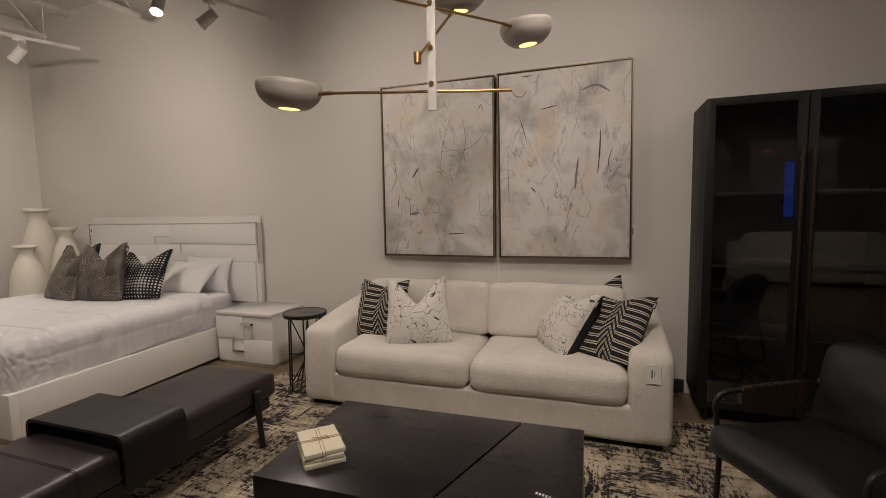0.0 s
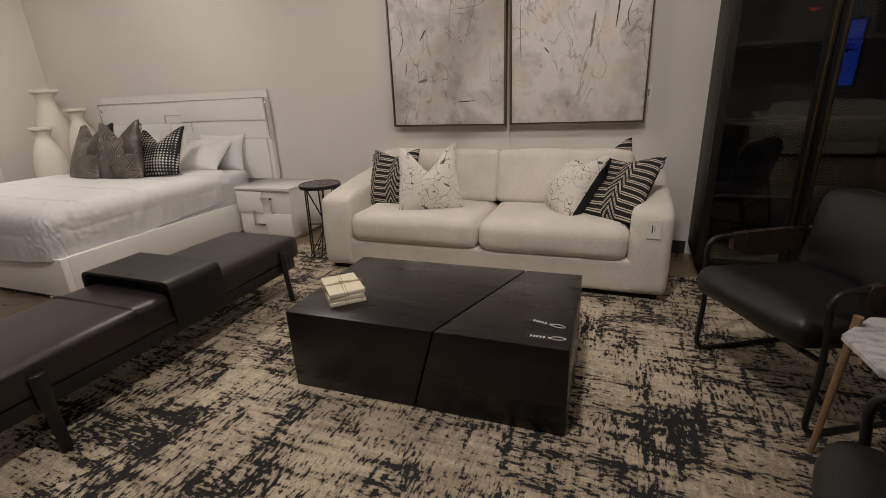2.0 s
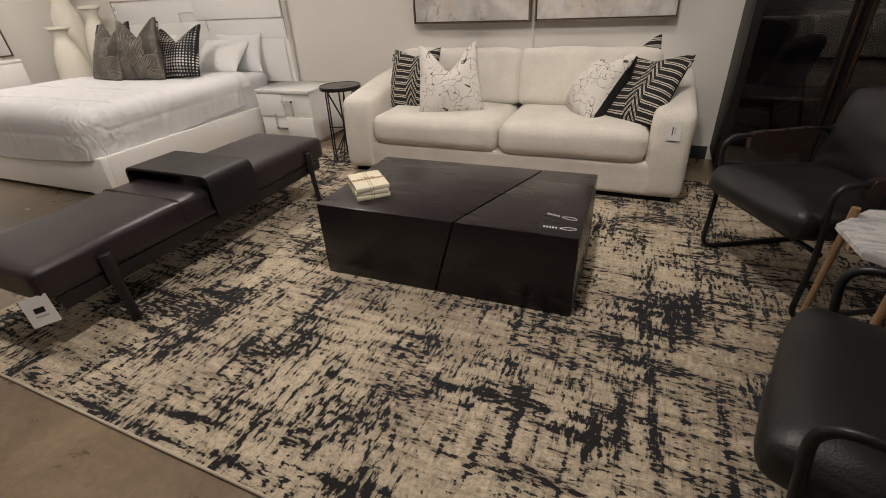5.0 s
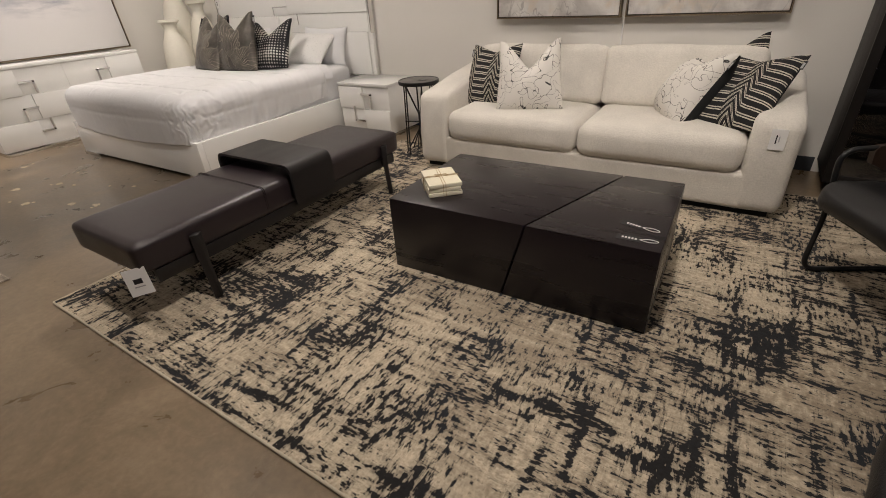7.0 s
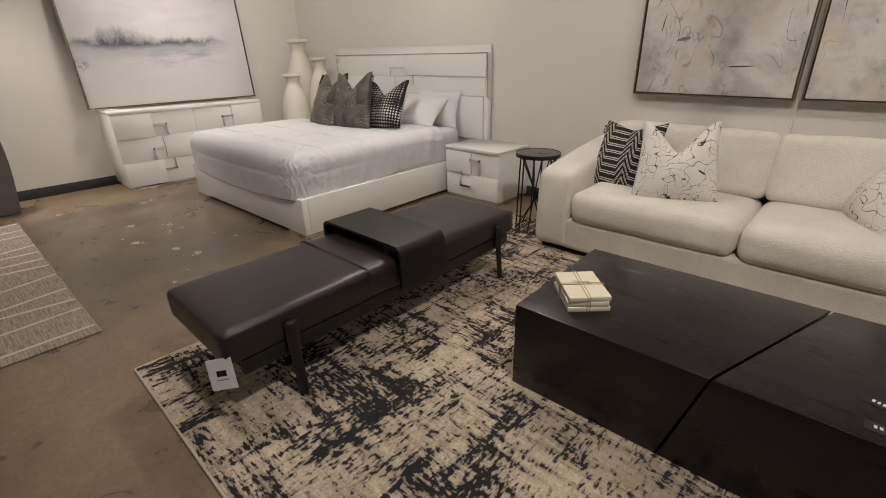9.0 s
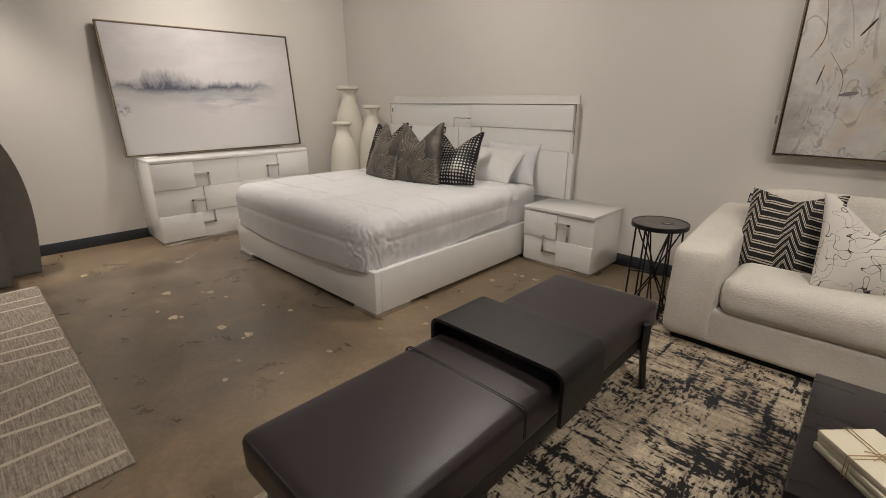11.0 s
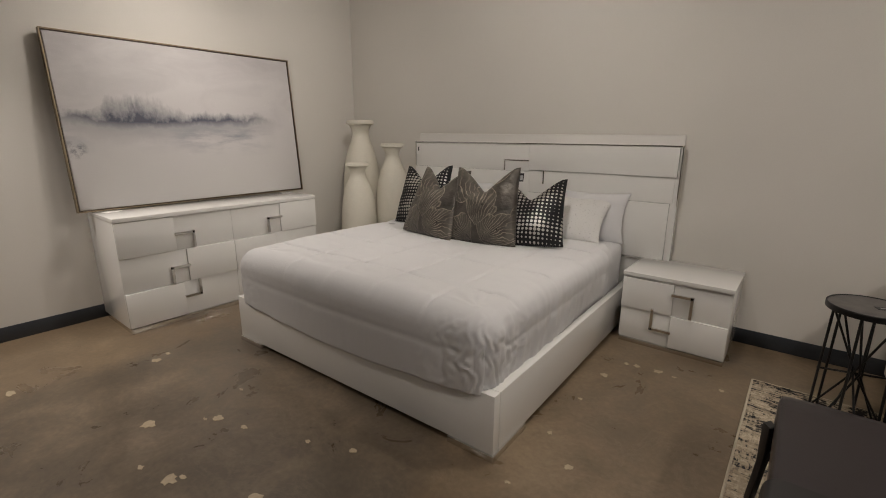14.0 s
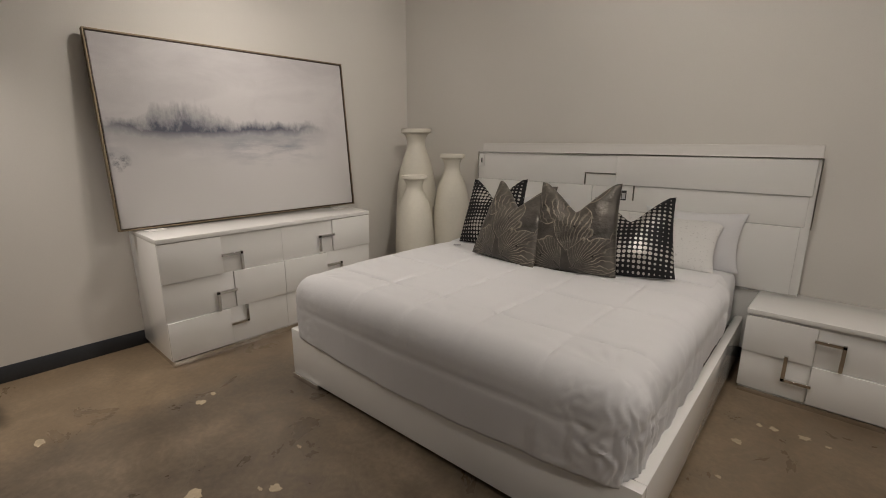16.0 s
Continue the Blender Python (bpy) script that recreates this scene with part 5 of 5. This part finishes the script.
def bed():
    b = thing("bed", "white lacquer platform bed with chrome-trimmed headboard", "bed", (-4.17, 2.04, 0), 1.6)
    hw, L = 1.0, 1.96
    part("foot_rail", block(-hw, hw, 0, 0.05, 0.032, 0.318, 0.004), LACQUER, b)
    for sx in (-1, 1):
        part("side_rail", block(*sorted((sx * hw, sx * (hw - 0.045))), 0.05, L, 0.032, 0.318, 0.004), LACQUER, b)
        x0, x1 = sorted((sx * (hw + 0.005), sx * (hw - 0.24)))
        part("foot", block(x0, x1, -0.007, 0.12, 0, 0.0315, 0.002), CHROME, b, "chrome foot")
        x0, x1 = sorted((sx * (hw + 0.005), sx * (hw - 0.12)))
        part("foot", block(x0, x1, 0.1205, 0.30, 0, 0.0315, 0.002), CHROME, b, "chrome foot")
    part("slat_base", block(-hw + 0.046, hw - 0.046, 0.051, L, 0.20, 0.24), BLACKWOOD, b)
    # headboard
    x0, x1, y = -1.105, 1.245, L + 0.030
    part("headboard_back", block(x0 + 0.01, x1 - 0.005, y + 0.04, y + 0.058, 0.10, 1.375, 0.008, 3), SATIN, b, "tall white rear panel")
    part("headboard_core", block(x0 + 0.004, x1 - 0.004, y, y + 0.039, 0.10, 1.296, 0.002), LACQUER, b)
    part("chrome_edge", block(x1 - 0.0035, x1 + 0.004, y - 0.02, y + 0.038, 0.90, 1.303, 0.001, 1), CHROME, b)
    part("chrome_edge", block(x0 + 0.003, x1 - 0.004, y - 0.02, y + 0.03, 1.2965, 1.304, 0.001, 1), CHROME, b)
    part("chrome_edge", block(x0 + 1.7, x1 - 0.01, y - 0.016, y + 0.02, 0.492, 0.503, 0.001, 1), CHROME, b)
    part("chrome_edge", block(x0 - 0.004, x0 + 0.003, y - 0.01, y + 0.038, 0.90, 1.296, 0.001, 1), CHROME, b)
    panels = [(x0 + 0.006, 0.115, 1.075, 1.294, 0.006), (0.115, x1 - 0.018, 1.090, 1.294, 0.022),
              (x0 + 0.006, -0.055, 0.84, 1.075, 0.022), (-0.055, 0.115, 0.84, 1.075, 0.006), (0.115, x1 - 0.030, 0.91, 1.090, 0.008),
              (x0 + 0.006, 0.115, 0.504, 0.84, 0.010), (0.115, x1 - 0.045, 0.504, 0.91, 0.024)]
    for a, c, z0, z1, out in panels:
        part("headboard_panel", block(a + 0.001, c - 0.001, y - out, y, z0 + 0.001, z1 - 0.001, 0.0025), LACQUER, b)
    bm = block(-0.12, 0.113, y - 0.012, y - 0.0065, 1.158, 1.168)
    box(bm, -0.12, -0.11, y - 0.012, y - 0.0065, 1.077, 1.158)
    part("chrome_inlay", bm, CHROME, b)
    part("chrome_inlay", block(0.241, 0.251, y - 0.014, y - 0.0085, 0.985, 1.089), CHROME, b)
    t = part("price_tag", block(-0.026, 0.026, -0.0015, 0.0015, -0.06, 0.045), CARD, b, "white card tag with hole")
    t.matrix_basis = pose(x0 + 0.04, y - 0.011, 1.24, -2, 0, 0)
    part("print", block(-0.006, 0.006, -0.0026, -0.0017, -0.03, 0.01), INK, t)
    return b


bed()

mattress = thing("mattress", "thick mattress in a fitted white sheet", "mattress", (-4.17, 2.04, 0), 1.6)
part("cover", rounded(1.88, 1.88, 0.372, 0.06, 0.006, 15, 0.004, 3, (0, 1.0, 0.24)), LINEN, mattress)


def duvet():
    """A plump duvet over the mattress: stitched squares on top, fat rounded edges, hem tucked at the rails."""
    half, y0, y1, top, rad = 0.968, -0.020, 1.52, 0.640, 0.115
    nx, ny = 220, 180
    arc = rad * math.pi / 2
    ext = arc + 0.225
    hx, fy = half - rad, y0 + rad

    def fold(s):
        """Distance past the edge -> (outward, down)."""
        if s <= 0:
            return 0.0, 0.0
        if s < arc:
            a = s / rad
            return rad * math.sin(a), rad * (1 - math.cos(a))
        k = (s - arc) / (ext - arc)
        return rad + 0.004 * math.sin(k * math.pi) - 0.0035 * math.exp(-(((k - 0.22) / 0.06) ** 2)) - 0.006 * k, rad + (s - arc)
    bm = bmesh.new()
    grid = []
    for i in range(nx + 1):
        col = []
        s = (2 * i / nx - 1) * (hx + ext)
        sx = math.copysign(1, s)
        for j in range(ny + 1):
            t = fy - ext + (y1 - fy + ext) * j / ny
            a, b = max(0.0, abs(s) - hx), max(0.0, fy - t)
            dist, ln = max(a, b), math.hypot(a, b)
            ux, uy = (a / ln, b / ln) if ln > 0 else (0.0, 0.0)
            out, down = fold(dist)
            k = dist / ext
            front = uy
            x, y = (s if a == 0 else sx * hx), (t if b == 0 else fy)
            n_out = Vector((sx * ux, -uy, 0))
            p = Vector((x, y, top - down)) + n_out * out
            # soft billows and pressed seams on top
            flat = max(0.0, 1 - dist / arc)
            bil = noise.noise(Vector((x * 1.7, y * 1.7, 3))) * 0.010 + noise.noise(Vector((x * 5, y * 5, 8))) * 0.0035
            bil += noise.noise(Vector((x * 9 + y * 6, y * 17, 5))) * 0.0034 + noise.noise(Vector((x * 31 + y * 9, y * 12 - x * 7, 2))) * 0.0012
            for g in (0.285, 0.70, 1.10):
                bil -= 0.017 * math.exp(-(((y + 0.006 * math.sin(5 * x) - g) / 0.0085) ** 2)) * (0.6 + 0.5 * noise.noise(Vector((x * 4, g, 1))))
            for g in (-0.42, -0.07, 0.27, 0.62):
                bil -= 0.017 * math.exp(-(((x + 0.006 * math.sin(6 * y) - g) / 0.0085) ** 2)) * (0.6 + 0.5 * noise.noise(Vector((g, y * 4, 2))))
            p.z += bil * flat
            # fuller toward the foot than under the pillows
            e = min(1.0, max(0.0, (1.42 - t) / 0.50))
            p.z += 0.014 * e * e * (3 - 2 * e) * max(0.0, 1 - k)
            if dist > 0:
                along = x * 1.0 if front > ux else y * 1.0
                grow = min(1.0, k * 1.6)
                pucker = noise.noise(Vector((along * 10 + sx, k * 1.3 + along * 3, 2 + sx))) + 0.6 * noise.noise(Vector((along * 23, k * 2 + along * 7, 5)))
                amount = 0.0045 + (0.011 if s > 0 and front < 0.9 else 0.0)
                p += n_out * (pucker * amount * grow)
                # gathered corner
                near = math.exp(-((max(0.0, hx - abs(s)) / 0.16) ** 2) - ((max(0.0, t - fy) / 0.26) ** 2)) * (1.0 if s > 0 else 0.35)
                fan = math.sin(math.atan2(b + 0.02, a + 0.02) * 15 + 34 * (max(0.0, t - fy) + max(0.0, hx - abs(s))) + 9 * noise.noise(p * 9) + 4 * noise.noise(p * 23))
                p += n_out * (0.0045 * fan * near * grow)
                p.z += 0.003 * fan * near * grow
                # the hem: a little slack along the foot, lifted along the sides toward the head
                if front > ux:
                    p.z -= 0.050 * k * k * max(0.0, math.sin((x + 0.9) * 1.75)) + 0.010 * k * noise.noise(Vector((x * 5, 1, 1)))
                    p += n_out * 0.006 * k
                else:
                    p.z += (0.012 + 0.05 * max(0.0, t - 0.55)) * k * k + 0.016 * k * k * noise.noise(Vector((y * 6, sx * 2, 1)))
            else:
                d2 = math.hypot(abs(x) - hx, y - fy)
                p.z += 0.005 * math.exp(-((d2 / 0.26) ** 2)) * math.sin(math.atan2(y - fy, hx - abs(x)) * 14 + 2 * noise.noise(p * 5)) * (1.0 if s > 0 else 0.3)
            col.append(bm.verts.new(p))
        grid.append(col)
    for i in range(nx):
        for j in range(ny):
            bm.faces.new((grid[i][j], grid[i + 1][j], grid[i + 1][j + 1], grid[i][j + 1]))
    bmesh.ops.recalc_face_normals(bm, faces=bm.faces)
    d = thing("duvet", "plump white stitched duvet spread over the bed", "duvet", (-4.17, 2.04, 0.0), 1.6)
    cover = part("cover", bm, LINEN, d, "", 60)
    thick = cover.modifiers.new("thickness", "SOLIDIFY")
    thick.thickness, thick.offset, thick.use_even_offset = 0.012, -1.0, False
    # the turned-back band at the head
    bm = rounded(2 * half - 0.03, 0.30, 0.028, 0.014, 0.004, 25, 0.005, 6, (0, y1 - 0.02, top - 0.020))
    for v in bm.verts:
        e = abs(v.co.x) - (half - 0.10)
        if e > 0:
            v.co.z -= 1.6 * e * e / 0.1
    part("turned_back_fold", bm, LINEN, d, "", 60)


duvet()

g = "pillows on the bed"
for k, (x, y, z, a, back) in enumerate(((-4.72, 3.90, 0.605, 2, -16), (-3.575, 3.915, 0.605, 2, -16))):
    ob = part("bed_pillow", pillow_mesh(0.60, 0.37, 0.17, 0.0, 30 + k, 24, 0.07, 0.55), LINEN)
    tagged(ob, "plain white sleeping pillow propped on the headboard", "pillow", g)
    ob.matrix_world = prop(x, y, z, back, 0, a)
for k, (x, y, z, a, back) in enumerate(((-4.70, 3.66, 0.648, 2, -50), (-3.655, 3.645, 0.652, 3, -52))):
    ob = part("bed_pillow", pillow_mesh(0.60, 0.41, 0.17, 0.0, 40 + k, 24, 0.07, 0.55), SPECK)
    tagged(ob, "white sleeping pillow with fine grey speckle", "pillow", g)
    ob.matrix_world = prop(x, y, z, back, 0, a)
pillow("throw_pillow", "black pillow with silver foil dots, standing at the back", 0.50, 0.16, DOTS, prop(-4.769, 3.391, 0.655, -24.5, -3.2, 4.4), 0.17, 11, group="foil dot pillows")
pillow("throw_pillow", "black pillow with silver foil dots, chopped top", 0.50, 0.16, DOTS, prop(-3.716, 3.285, 0.648, -34, -3.7, 11.8), 0.17, 12, SPECK, group="foil dot pillows")
pillow("throw_pillow", "grey satin pillow with metallic flower lines", 0.53, 0.17, FLOWER, prop(-4.456, 3.11, 0.645, -26, 0.7, -8), 0.175, 13, group="foil flower pillows")
pillow("throw_pillow", "grey satin pillow with metallic flower lines, tagged", 0.53, 0.17, FLOWER, prop(-4.0, 3.16, 0.642, -16, -2.1, 6), 0.175, 14, tag=True, group="foil flower pillows")


def vase(at, h, rim, body, label):
    prof = [(body * 0.62, 0.0), (body * 0.80, h * 0.08), (body * 0.98, h * 0.28), (body, h * 0.44), (body * 0.92, h * 0.62), (body * 0.74, h * 0.77), (rim * 0.68, h * 0.88), (rim * 0.63, h * 0.925), (rim * 0.80, h * 0.965), (rim, h * 0.975), (rim * 1.02, h * 0.985), (rim, h)]
    outer = smooth_profile(prof, 5)
    inner = [(rim * 0.9, h - 0.004), (rim * 0.6, h * 0.93), (rim * 0.5, h * 0.8)]
    ob = part("floor_vase", lathe(bmesh.new(), outer + inner, 48, at), CERAMIC, None, "", 50)
    return tagged(ob, label, "vase", "floor vases")


vase((-5.945, 3.83, 0), 1.50, 0.135, 0.20, "tallest matte cream floor vase with flared rim")
vase((-5.515, 3.85, 0), 1.28, 0.108, 0.175, "middle-height matte cream floor vase with flared rim")
vase((-5.69, 3.55, 0), 1.10, 0.112, 0.175, "shortest matte cream floor vase with flared rim")

# grey curved sculpture beside the side wall
sc = thing("arch_sculpture", "large curved grey resin sculpture standing on the floor", "sculpture", (-5.87, 0.0, 0))


def petal(x0, x1, foot, bulge, h, width):
    out, inn = [], []
    for k in range(25):
        t = k / 24
        z = h * math.sin(t * math.pi / 2)
        y = foot + bulge * math.sin(min(1, t * 1.7) * math.pi) - (foot + 0.35) * (1 - math.cos(t * math.pi / 2)) ** 1.6
        out.append((y, z))
        inn.append((y - width * (1 - 0.35 * t), max(0.0, z - width * 0.55 * t)))
    bm = prism(bmesh.new(), out + list(reversed(inn)), "x", x0, x1)
    bmesh.ops.bevel(bm, geom=[e for e in bm.edges if abs(e.verts[0].co.x - e.verts[1].co.x) < 1e-6], offset=0.012, segments=2, affect="EDGES")
    return bm


part("outer_petal", petal(-0.17, 0.02, 0.645, 0.07, 1.75, 0.50), STONEGREY, sc)
part("inner_petal", petal(0.10, 0.27, 0.455, 0.03, 1.15, 0.42), STONEGREY, sc)

# seen only in the cabinet glass
sofa("sofa", "cream boucle sofa standing across the showroom", (3.6, -2.1, 0), 180, False)
ex = thing("exit_sign", "small red lit exit sign on the far wall", "exit sign", (4.35, Y0 + 0.001, 2.75))
part("housing", block(-0.16, 0.16, 0.0, 0.05, -0.09, 0.09, 0.006), WHITEMETAL, ex)
part("face", block(-0.10, 0.10, 0.05, 0.053, -0.03, 0.03), EXITRED, ex)

for x, y, z, a in ((-6.17, 1.66, 0.8255, 12), (-6.22, 3.10, 0.8255, -8)):
    sl = thing("paper_slip", "small folded paper slip lying on the dresser top", "paper slip", (x, y, z), a, "slips on the dresser")
    part("sheet", block(-0.035, 0.035, -0.055, 0.055, 0, 0.0015), CARD, sl)
tg = thing("swing_tag", "small grey card tag lying on the duvet", "tag", (-4.93, 3.24, 0.652), 30)
part("card", block(-0.025, 0.025, -0.014, 0.014, 0, 0.002), INKGREY, tg)
